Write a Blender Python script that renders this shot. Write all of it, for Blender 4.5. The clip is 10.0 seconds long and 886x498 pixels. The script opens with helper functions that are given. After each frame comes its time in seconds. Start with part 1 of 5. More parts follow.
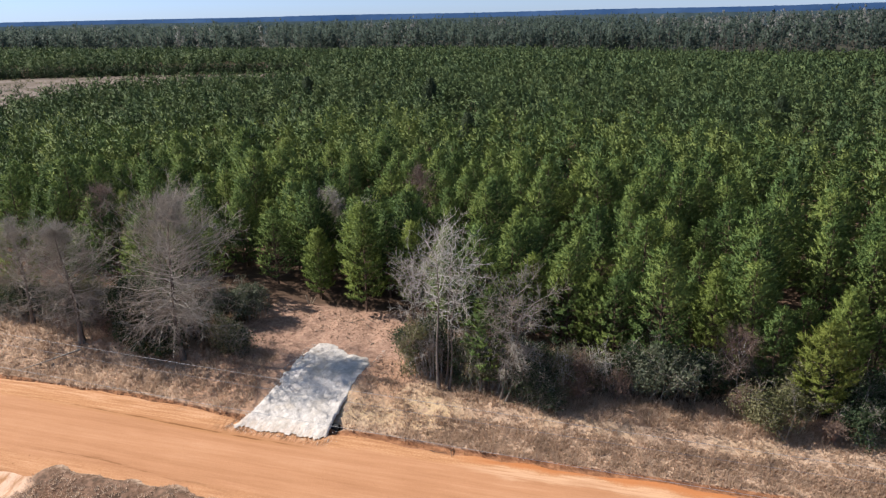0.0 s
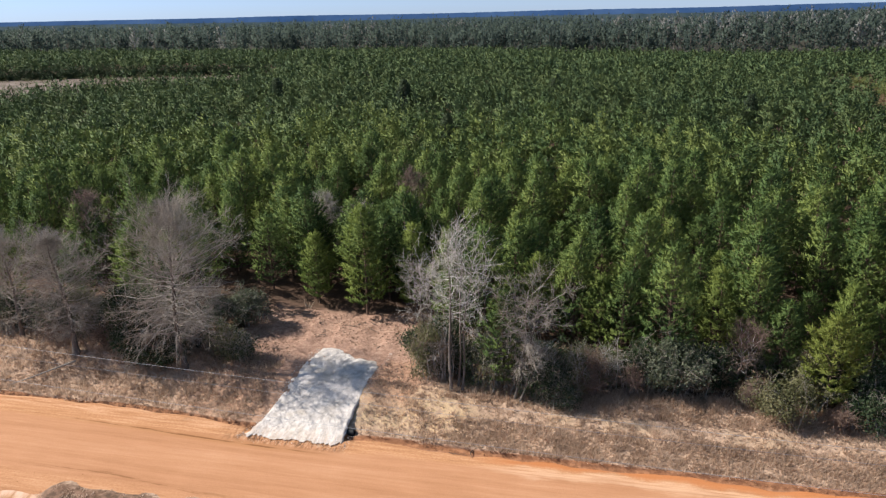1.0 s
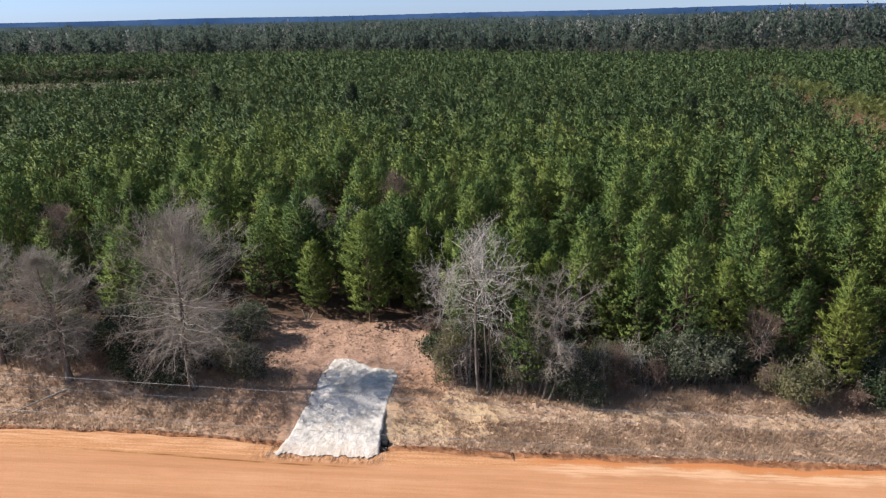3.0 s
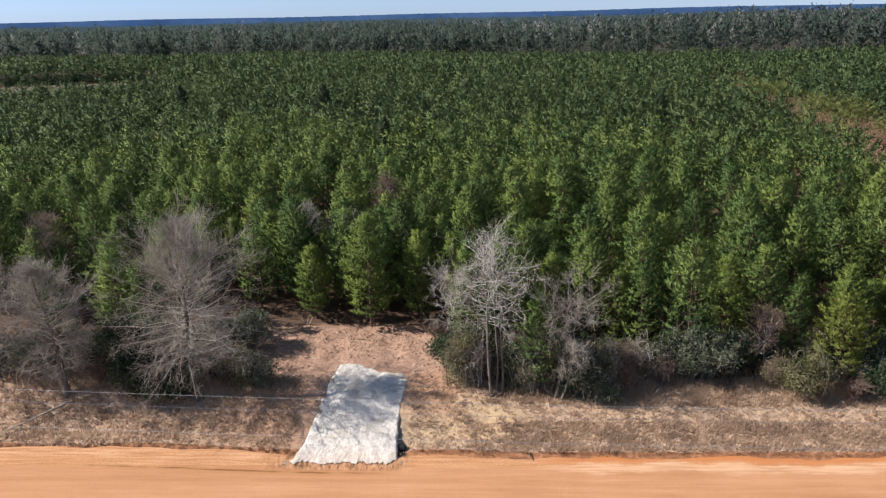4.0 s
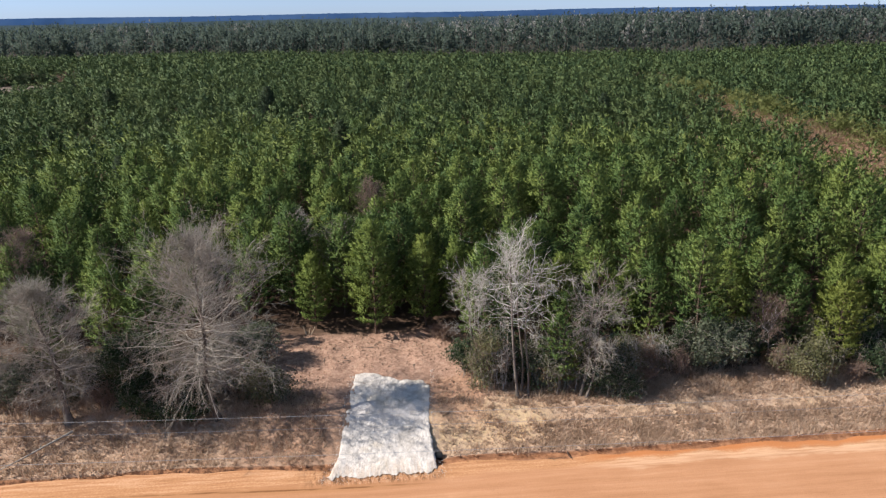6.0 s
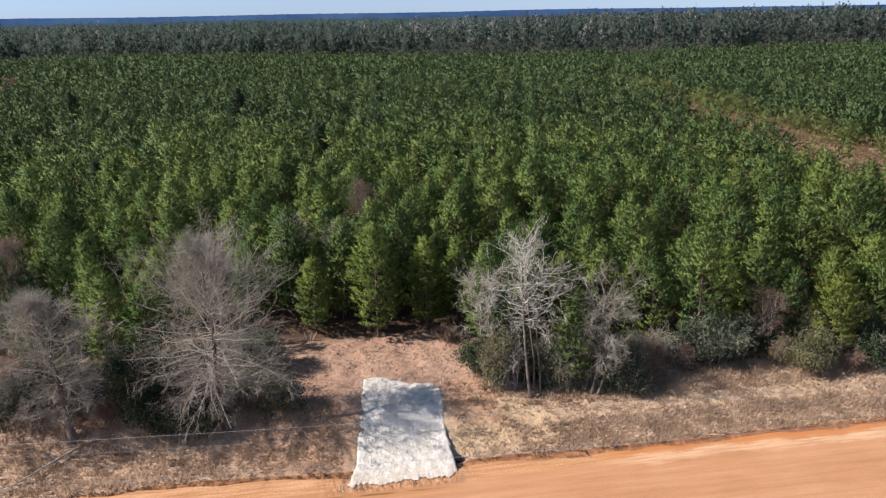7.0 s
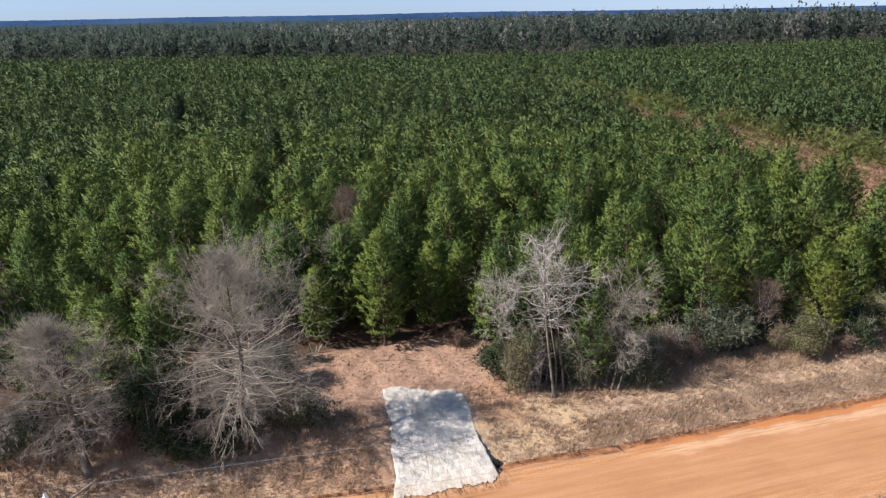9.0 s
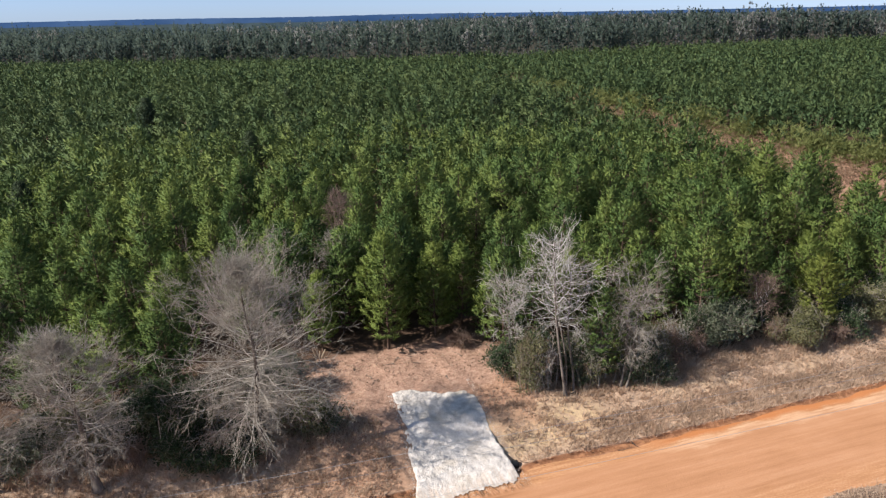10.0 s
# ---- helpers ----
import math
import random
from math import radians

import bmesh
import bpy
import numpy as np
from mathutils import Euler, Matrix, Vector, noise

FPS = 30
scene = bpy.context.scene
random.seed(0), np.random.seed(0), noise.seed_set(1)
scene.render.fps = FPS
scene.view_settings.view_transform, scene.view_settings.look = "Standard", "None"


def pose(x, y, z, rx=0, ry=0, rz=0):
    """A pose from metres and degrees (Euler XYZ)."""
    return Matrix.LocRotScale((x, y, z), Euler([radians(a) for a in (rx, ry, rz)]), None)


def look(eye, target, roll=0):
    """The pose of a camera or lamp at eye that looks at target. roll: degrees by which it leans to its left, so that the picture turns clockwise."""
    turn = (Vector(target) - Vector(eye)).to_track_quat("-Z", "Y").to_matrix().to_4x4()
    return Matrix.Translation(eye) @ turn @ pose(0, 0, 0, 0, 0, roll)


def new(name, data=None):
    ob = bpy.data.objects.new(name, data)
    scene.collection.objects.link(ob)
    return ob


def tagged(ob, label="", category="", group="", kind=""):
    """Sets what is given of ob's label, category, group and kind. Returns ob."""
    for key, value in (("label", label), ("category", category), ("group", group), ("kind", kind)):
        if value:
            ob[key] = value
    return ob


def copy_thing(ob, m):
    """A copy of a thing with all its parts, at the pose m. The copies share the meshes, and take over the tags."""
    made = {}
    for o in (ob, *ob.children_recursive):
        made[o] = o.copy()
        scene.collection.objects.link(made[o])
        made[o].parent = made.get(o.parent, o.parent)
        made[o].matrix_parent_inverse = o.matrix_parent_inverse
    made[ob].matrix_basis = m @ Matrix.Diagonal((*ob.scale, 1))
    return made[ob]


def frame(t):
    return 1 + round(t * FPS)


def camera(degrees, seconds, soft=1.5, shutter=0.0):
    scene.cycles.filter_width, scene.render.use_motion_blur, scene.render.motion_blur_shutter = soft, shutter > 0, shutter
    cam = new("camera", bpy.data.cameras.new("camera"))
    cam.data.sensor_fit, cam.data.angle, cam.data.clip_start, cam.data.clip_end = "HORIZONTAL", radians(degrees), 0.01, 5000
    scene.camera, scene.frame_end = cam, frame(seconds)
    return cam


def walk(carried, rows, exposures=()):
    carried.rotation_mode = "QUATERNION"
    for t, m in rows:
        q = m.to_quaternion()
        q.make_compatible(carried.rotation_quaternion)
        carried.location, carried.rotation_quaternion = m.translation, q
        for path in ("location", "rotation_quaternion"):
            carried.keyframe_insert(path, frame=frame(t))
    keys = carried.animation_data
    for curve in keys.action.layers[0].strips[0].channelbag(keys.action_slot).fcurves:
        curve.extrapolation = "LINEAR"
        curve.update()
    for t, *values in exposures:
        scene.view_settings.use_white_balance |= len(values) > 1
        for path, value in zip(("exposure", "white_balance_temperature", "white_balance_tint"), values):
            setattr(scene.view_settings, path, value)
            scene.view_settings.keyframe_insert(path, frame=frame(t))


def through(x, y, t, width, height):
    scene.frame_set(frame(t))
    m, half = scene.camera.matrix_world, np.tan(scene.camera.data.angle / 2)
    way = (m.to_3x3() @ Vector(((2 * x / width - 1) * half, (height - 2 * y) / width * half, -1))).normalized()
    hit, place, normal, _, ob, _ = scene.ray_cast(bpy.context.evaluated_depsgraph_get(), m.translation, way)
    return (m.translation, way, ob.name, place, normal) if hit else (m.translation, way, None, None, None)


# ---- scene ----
cam = camera(64.8, 10.0, 1.25)
PATH = [
    (0, (0.18, 0.089, 22.844), (-0.347, 1.91, 22.205), -1.3),
    (0.5, (-1.271, -0.214, 22.873), (-1.744, 1.621, 22.234), -1.4),
    (1, (-2.773, -0.505, 22.897), (-3.191, 1.343, 22.258), -1.3),
    (1.5, (-4.32, -0.762, 22.935), (-4.682, 1.098, 22.295), -1.3),
    (2, (-5.821, -0.928, 22.973), (-6.126, 0.942, 22.334), -1.3),
    (2.5, (-7.347, -1.066, 23.019), (-7.597, 0.813, 22.38), -1.3),
    (4, (-11.962, -1.199, 23.142), (-12.038, 0.695, 22.504), -1.3),
    (4.5, (-13.502, -1.124, 23.209), (-13.52, 0.771, 22.57), -1.2),
    (5, (-15.077, -0.983, 23.274), (-15.035, 0.912, 22.633), -1.2),
    (5.5, (-16.652, -0.836, 23.34), (-16.552, 1.056, 22.698), -1.1),
    (7, (-21.278, -0.01, 23.428), (-21.001, 1.863, 22.786), -1.0),
    (7.5, (-22.786, 0.336, 23.449), (-22.451, 2.2, 22.808), -1.0),
    (8, (-24.218, 0.786, 23.507), (-23.828, 2.64, 22.867), -1.0),
    (8.5, (-25.681, 1.232, 23.515), (-25.233, 3.073, 22.875), -1.0),
    (9, (-27.097, 1.668, 23.512), (-26.595, 3.495, 22.873), -1.0),
    (9.5, (-28.514, 2.219, 23.499), (-27.956, 4.03, 22.861), -1.0),
    (10, (-29.809, 2.783, 23.463), (-29.199, 4.578, 22.826), -1.1),
]
walk(cam, [(t, look(eye, target, roll)) for t, eye, target, roll in PATH])

# ---- light ----
SUN_ELEVATION = 40.5
world = bpy.data.worlds.new("world")
scene.world = world
world.use_nodes = True
wn = world.node_tree.nodes
sky = wn.new("ShaderNodeTexSky")
sky.sky_type = "NISHITA"
sky.sun_disc = False
sky.sun_elevation = radians(SUN_ELEVATION)
sky.sun_rotation = radians(270)
sky.dust_density = 0.05
sky.ozone_density = 1.5
sky.altitude = 400
coord = wn.new("ShaderNodeTexCoord")
split = wn.new("ShaderNodeSeparateXYZ")
world.node_tree.links.new(coord.outputs["Generated"], split.inputs[0])
low_sky = wn.new("ShaderNodeValToRGB")
world.node_tree.links.new(split.outputs[2], low_sky.inputs[0])
low_sky.color_ramp.elements[0].color = (0.405, 0.57, 1.10, 1)
low_sky.color_ramp.elements[1].position = 0.35
low_sky.color_ramp.elements[1].color = (1.10, 1.01, 0.92, 1)
tint = wn.new("ShaderNodeMix")
tint.data_type, tint.blend_type = "RGBA", "MULTIPLY"
tint.inputs[0].default_value = 1.0
world.node_tree.links.new(sky.outputs["Color"], tint.inputs[6])
world.node_tree.links.new(low_sky.outputs[0], tint.inputs[7])
world.node_tree.links.new(tint.outputs[2], wn["Background"].inputs["Color"])
wn["Background"].inputs["Strength"].default_value = 0.080
sun = new("sun", bpy.data.lights.new("sun", "SUN"))
sun.data.energy = 4.75
sun.data.angle = radians(0.5)
sun.data.color = (1.0, 0.945, 0.87)
sun.matrix_world = look((-80, 0, 80 * math.tan(radians(SUN_ELEVATION))), (0, 0, 0))
scene.view_settings.exposure = 0.84

# ---- mesh tools ----
rng = np.random.default_rng(7)


def unit(a):
    return a / np.maximum(np.linalg.norm(a, axis=-1, keepdims=True), 1e-9)


def mesh_of(name, verts, faces, material, smooth=False, normals=None, tree=None):
    """A mesh from arrays of points and of faces with equal corner counts; normals, one a point, where foliage shades as a soft mass."""
    verts, faces = np.asarray(verts, dtype=np.float32), np.asarray(faces, dtype=np.int32)
    me = bpy.data.meshes.new(name)
    me.vertices.add(len(verts))
    me.vertices.foreach_set("co", verts.ravel())
    me.loops.add(faces.size)
    me.loops.foreach_set("vertex_index", faces.ravel())
    me.polygons.add(len(faces))
    me.polygons.foreach_set("loop_start", np.arange(len(faces), dtype=np.int32) * faces.shape[1])
    if smooth:
        me.polygons.foreach_set("use_smooth", np.ones(len(faces), dtype=bool))
    me.update(calc_edges=True)
    if normals is not None:
        kept = me.attributes.new("custom_normal", "FLOAT_VECTOR", "POINT")
        kept.data.foreach_set("vector", np.asarray(normals, dtype=np.float32).ravel())
    if tree is not None:
        me.attributes.new("tree", "FLOAT", "POINT").data.foreach_set("value", np.asarray(tree, dtype=np.float32))
    me.materials.append(material)
    return me


def part(name, me, parent, label=""):
    ob = new(name, me)
    ob.parent = parent
    return tagged(ob, label)


def thing(name, place, label, category, group=""):
    ob = new(name)
    ob.empty_display_size = 0.2
    ob.matrix_basis = place if isinstance(place, Matrix) else Matrix.Translation(place)
    return tagged(ob, label, category, group)


def tubes(p0, p1, r0, r1, n=3):
    """Tapered prisms from p0 to p1, one for each row."""
    p0, p1 = np.asarray(p0, float), np.asarray(p1, float)
    r0, r1 = np.asarray(r0, float)[:, None, None], np.asarray(r1, float)[:, None, None]
    d = unit(p1 - p0)
    side = np.where(np.abs(d[:, 2:3]) > 0.9, np.array([[1.0, 0, 0]]), np.array([[0, 0, 1.0]]))
    u = unit(np.cross(d, side))
    v = np.cross(d, u)
    a = np.arange(n) * 2 * np.pi / n
    ring = u[:, None, :] * np.cos(a)[None, :, None] + v[:, None, :] * np.sin(a)[None, :, None]
    verts = np.concatenate([p0[:, None, :] + ring * r0, p1[:, None, :] + ring * r1], axis=1).reshape(-1, 3)
    k = np.arange(n)
    quad = np.stack([k, (k + 1) % n, (k + 1) % n + n, k + n], axis=1)
    faces = (np.arange(len(p0)) * 2 * n)[:, None, None] + quad[None]
    return verts, faces.reshape(-1, 4)


def blades(base, way, length, width):
    """One thin triangle a row, standing on base and pointing along way."""
    side = unit(np.cross(way, rng.normal(size=way.shape))) * np.asarray(width).reshape(-1, 1)
    tip = base + way * np.asarray(length).reshape(-1, 1)
    verts = np.stack([base - side, base + side, tip], axis=1).reshape(-1, 3)
    return verts, np.arange(len(base) * 3).reshape(-1, 3)


def leaves(centre, normal, size):
    """One small pointed leaf a row."""
    u = unit(np.cross(normal, rng.normal(size=normal.shape)))
    v = np.cross(normal, u)
    size = np.asarray(size).reshape(-1, 1)
    verts = np.stack([centre - u * size - v * size * 0.45, centre - u * size * 0.5 + v * size * 0.5, centre + u * size], axis=1)
    return verts.reshape(-1, 3), np.arange(len(centre) * 3).reshape(-1, 3)


def smooth_step(a, b, x):
    t = np.clip((np.asarray(x, float) - a) / (b - a), 0, 1)
    return t * t * (3 - 2 * t)


WAVES = [(rng.normal(size=2), rng.uniform(0, 6.28)) for _ in range(14)]


def ripple(x, y, scale):
    """Smooth unevenness between about -1 and 1, with features of that many metres."""
    total = 0
    for k, phase in WAVES:
        total = total + np.sin((k[0] * x + k[1] * y) * 2.2 / scale + phase)
    return total / 4.5


# ---- materials ----
class Nodes:
    """A small builder for node materials."""

    def __init__(self, name):
        self.mat = bpy.data.materials.new(name)
        self.mat.use_nodes = True
        self.tree = self.mat.node_tree
        self.bsdf = self.tree.nodes["Principled BSDF"]
        self.pos = self.add("ShaderNodeNewGeometry").outputs["Position"]

    def add(self, kind, **settings):
        node = self.tree.nodes.new(kind)
        for key, value in settings.items():
            setattr(node, key, value)
        return node

    def put(self, value, socket):
        if isinstance(value, bpy.types.NodeSocket):
            self.tree.links.new(value, socket)
        elif isinstance(value, tuple) and len(value) == 3 and socket.type == "RGBA":
            socket.default_value = (*value, 1)
        else:
            socket.default_value = value

    def math(self, op, a, b=0.0, clamp=False):
        node = self.add("ShaderNodeMath", operation=op, use_clamp=clamp)
        self.put(a, node.inputs[0])
        self.put(b, node.inputs[1])
        return node.outputs[0]

    def noise(self, scale, detail=4.0, rough=0.6, stretch=None):
        node = self.add("ShaderNodeTexNoise")
        node.inputs["Scale"].default_value = scale
        node.inputs["Detail"].default_value = detail
        node.inputs["Roughness"].default_value = rough
        vec = self.pos
        if stretch:
            m = self.add("ShaderNodeVectorMath", operation="MULTIPLY")
            self.put(vec, m.inputs[0])
            m.inputs[1].default_value = stretch
            vec = m.outputs[0]
        self.put(vec, node.inputs["Vector"])
        return node.outputs["Fac"]

    def ramp(self, fac, *stops):
        node = self.add("ShaderNodeValToRGB")
        self.put(fac, node.inputs[0])
        els = node.color_ramp.elements
        while len(els) < len(stops):
            els.new(0.5)
        for el, (at, col) in zip(els, stops):
            el.position, el.color = at, (*col, 1)
        return node.outputs[0]

    def range(self, value, a, b, lo=0.0, hi=1.0):
        node = self.add("ShaderNodeMapRange", interpolation_type="SMOOTHSTEP")
        self.put(value, node.inputs[0])
        for k, v in enumerate((a, b, lo, hi)):
            node.inputs[k + 1].default_value = v
        return node.outputs[0]

    def mix(self, fac, a, b, blend="MIX"):
        node = self.add("ShaderNodeMix", data_type="RGBA", blend_type=blend)
        self.put(fac, node.inputs[0])
        self.put(a, node.inputs[6])
        self.put(b, node.inputs[7])
        return node.outputs[2]

    def axes(self):
        node = self.add("ShaderNodeSeparateXYZ")
        self.put(self.pos, node.inputs[0])
        return node.outputs

    def bump(self, height, strength=0.5, distance=0.05):
        node = self.add("ShaderNodeBump")
        node.inputs["Strength"].default_value = strength
        node.inputs["Distance"].default_value = distance
        self.put(height, node.inputs["Height"])
        self.put(node.outputs[0], self.bsdf.inputs["Normal"])

    def done(self, colour, rough=0.9, spec=0.2):
        self.put(colour, self.bsdf.inputs["Base Color"])
        self.put(rough, self.bsdf.inputs["Roughness"])
        self.bsdf.inputs["Specular IOR Level"].default_value = spec
        return self.mat


def foliage(name, dark, mid, light, patch=0.25, through=0.3, spread=1.0, by_tree=False):
    """Leaves or needles, with light coming through them. Tint varies from clump to clump and from tree to tree."""
    n = Nodes(name)
    geo = n.add("ShaderNodeNewGeometry").outputs["Random Per Island"]
    info = n.add("ShaderNodeObjectInfo").outputs["Random"]
    wide = n.range(n.noise(patch, 2.0, 0.5), 0.32, 0.68)
    big = n.noise(0.035, 2.0, 0.5)
    f = n.math("MULTIPLY", geo, (0.10 if by_tree else 0.35) * spread)
    if by_tree:
        f = n.math("ADD", f, n.math("MULTIPLY", n.add("ShaderNodeAttribute", attribute_name="tree").outputs["Fac"], 0.42))
    f = n.math("ADD", f, n.math("MULTIPLY", wide, 0.42))
    f = n.math("ADD", f, n.math("MULTIPLY", big, 0.25))
    f = n.math("ADD", f, n.math("MULTIPLY", info, 0.22 * spread))
    col = n.ramp(f, (0.22, dark), (0.55, mid), (0.95, light))
    n.done(col, 0.7, 0.15)
    lit = n.add("ShaderNodeBsdfTranslucent")
    n.put(col, lit.inputs["Color"])
    mixer = n.add("ShaderNodeMixShader")
    mixer.inputs[0].default_value = through
    n.put(n.bsdf.outputs[0], mixer.inputs[1])
    n.put(lit.outputs[0], mixer.inputs[2])
    n.put(mixer.outputs[0], n.tree.nodes["Material Output"].inputs["Surface"])
    return n.mat


def bark(name, dark, light, scale=6.0):
    n = Nodes(name)
    f = n.noise(scale, 5, 0.65, (1, 1, 0.25))
    g = n.noise(scale * 0.15, 3, 0.5)
    col = n.ramp(n.math("ADD", n.math("MULTIPLY", f, 0.6), n.math("MULTIPLY", g, 0.4)), (0.35, dark), (0.65, light))
    n.bump(f, 0.6, 0.03)
    return n.done(col, 0.9, 0.15)


def plain(name, a, b, scale, rough=0.6, spec=0.3, metal=0.0):
    n = Nodes(name)
    n.bsdf.inputs["Metallic"].default_value = metal
    return n.done(n.ramp(n.noise(scale, 4, 0.6), (0.35, a), (0.65, b)), rough, spec)


M_NEEDLE = foliage("pine_needles", (0.031, 0.061, 0.021), (0.092, 0.144, 0.042), (0.183, 0.224, 0.057), through=0.18)
# far bands: distance haze is mixed into the needle colour, hence the bluer green
M_NEEDLE_HAZE = foliage("haze_blue_pine_needles", (0.031, 0.056, 0.025), (0.058, 0.093, 0.037), (0.091, 0.121, 0.044), 0.30, 0.09, 0.6, True)
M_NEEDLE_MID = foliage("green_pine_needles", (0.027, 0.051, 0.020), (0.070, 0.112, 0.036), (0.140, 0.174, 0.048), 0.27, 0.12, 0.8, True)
# distant woods: needles paled towards blue-grey to carry the haze in their colour
M_WOODS_HAZE = foliage("haze_tinted_woods_needles", (0.058, 0.080, 0.070), (0.082, 0.110, 0.088), (0.115, 0.142, 0.106), 0.06, 0.45, 0.6)
M_NEEDLE_YELLOW = foliage("young_pine_needles", (0.095, 0.115, 0.038), (0.150, 0.170, 0.058), (0.22, 0.23, 0.085), through=0.4)
M_NEEDLE_SUN = foliage("light_green_pine_needles", (0.080, 0.118, 0.033), (0.145, 0.195, 0.050), (0.225, 0.270, 0.070), through=0.35)
M_NEEDLE_DARK = foliage("dark_pine_needles", (0.020, 0.036, 0.022), (0.038, 0.058, 0.032), (0.065, 0.088, 0.044), through=0.15)
M_NEEDLE_BRIGHT = foliage("bright_pine_needles", (0.10, 0.125, 0.030), (0.155, 0.185, 0.042), (0.22, 0.25, 0.062), through=0.4)
M_DIRT = plain("dry_dirt_clods", (0.17, 0.10, 0.07), (0.42, 0.29, 0.21), 2.0, 0.95, 0.1)
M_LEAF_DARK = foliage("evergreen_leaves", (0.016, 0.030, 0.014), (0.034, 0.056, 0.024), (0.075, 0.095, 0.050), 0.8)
M_LEAF_GREY = foliage("grey_green_leaves", (0.055, 0.072, 0.042), (0.115, 0.132, 0.084), (0.19, 0.20, 0.14), 0.8)
M_LEAF_OLIVE = foliage("olive_leaves", (0.060, 0.064, 0.030), (0.125, 0.126, 0.058), (0.21, 0.195, 0.105), 0.8)
M_LEAF_RUST = foliage("dry_brown_leaves", (0.13, 0.085, 0.055), (0.22, 0.145, 0.095), (0.32, 0.22, 0.145), 0.8)
M_GRASS = foliage("dry_grass_blades", (0.37, 0.262, 0.190), (0.50, 0.368, 0.270), (0.63, 0.485, 0.370), 0.5, 0.5)
M_BARK_GREY = bark("grey_brown_bark", (0.08, 0.065, 0.055), (0.20, 0.17, 0.145))
M_BARK_PALE = bark("pale_lichen_bark", (0.42, 0.395, 0.36), (0.76, 0.73, 0.69))
M_BARK_BROWN = bark("brown_bark", (0.055, 0.042, 0.034), (0.13, 0.105, 0.088))
M_BARK_DARK = bark("dark_damp_bark", (0.035, 0.028, 0.024), (0.09, 0.07, 0.06))
M_BARK_PINE = bark("pine_bark", (0.06, 0.042, 0.032), (0.15, 0.10, 0.075))
M_TWIG = bark("brown_twigs", (0.20, 0.175, 0.148), (0.36, 0.32, 0.275), 2.0)
M_BARK_MID = bark("light_grey_bark", (0.24, 0.21, 0.18), (0.52, 0.47, 0.42))
M_TWIG_PALE = bark("pale_twigs", (0.28, 0.25, 0.225), (0.50, 0.46, 0.42), 2.0)
M_TWIG_RED = bark("russet_twigs", (0.15, 0.10, 0.08), (0.26, 0.19, 0.155), 2.0)
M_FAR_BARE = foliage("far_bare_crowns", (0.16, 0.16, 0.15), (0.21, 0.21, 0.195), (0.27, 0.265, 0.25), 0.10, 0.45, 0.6)


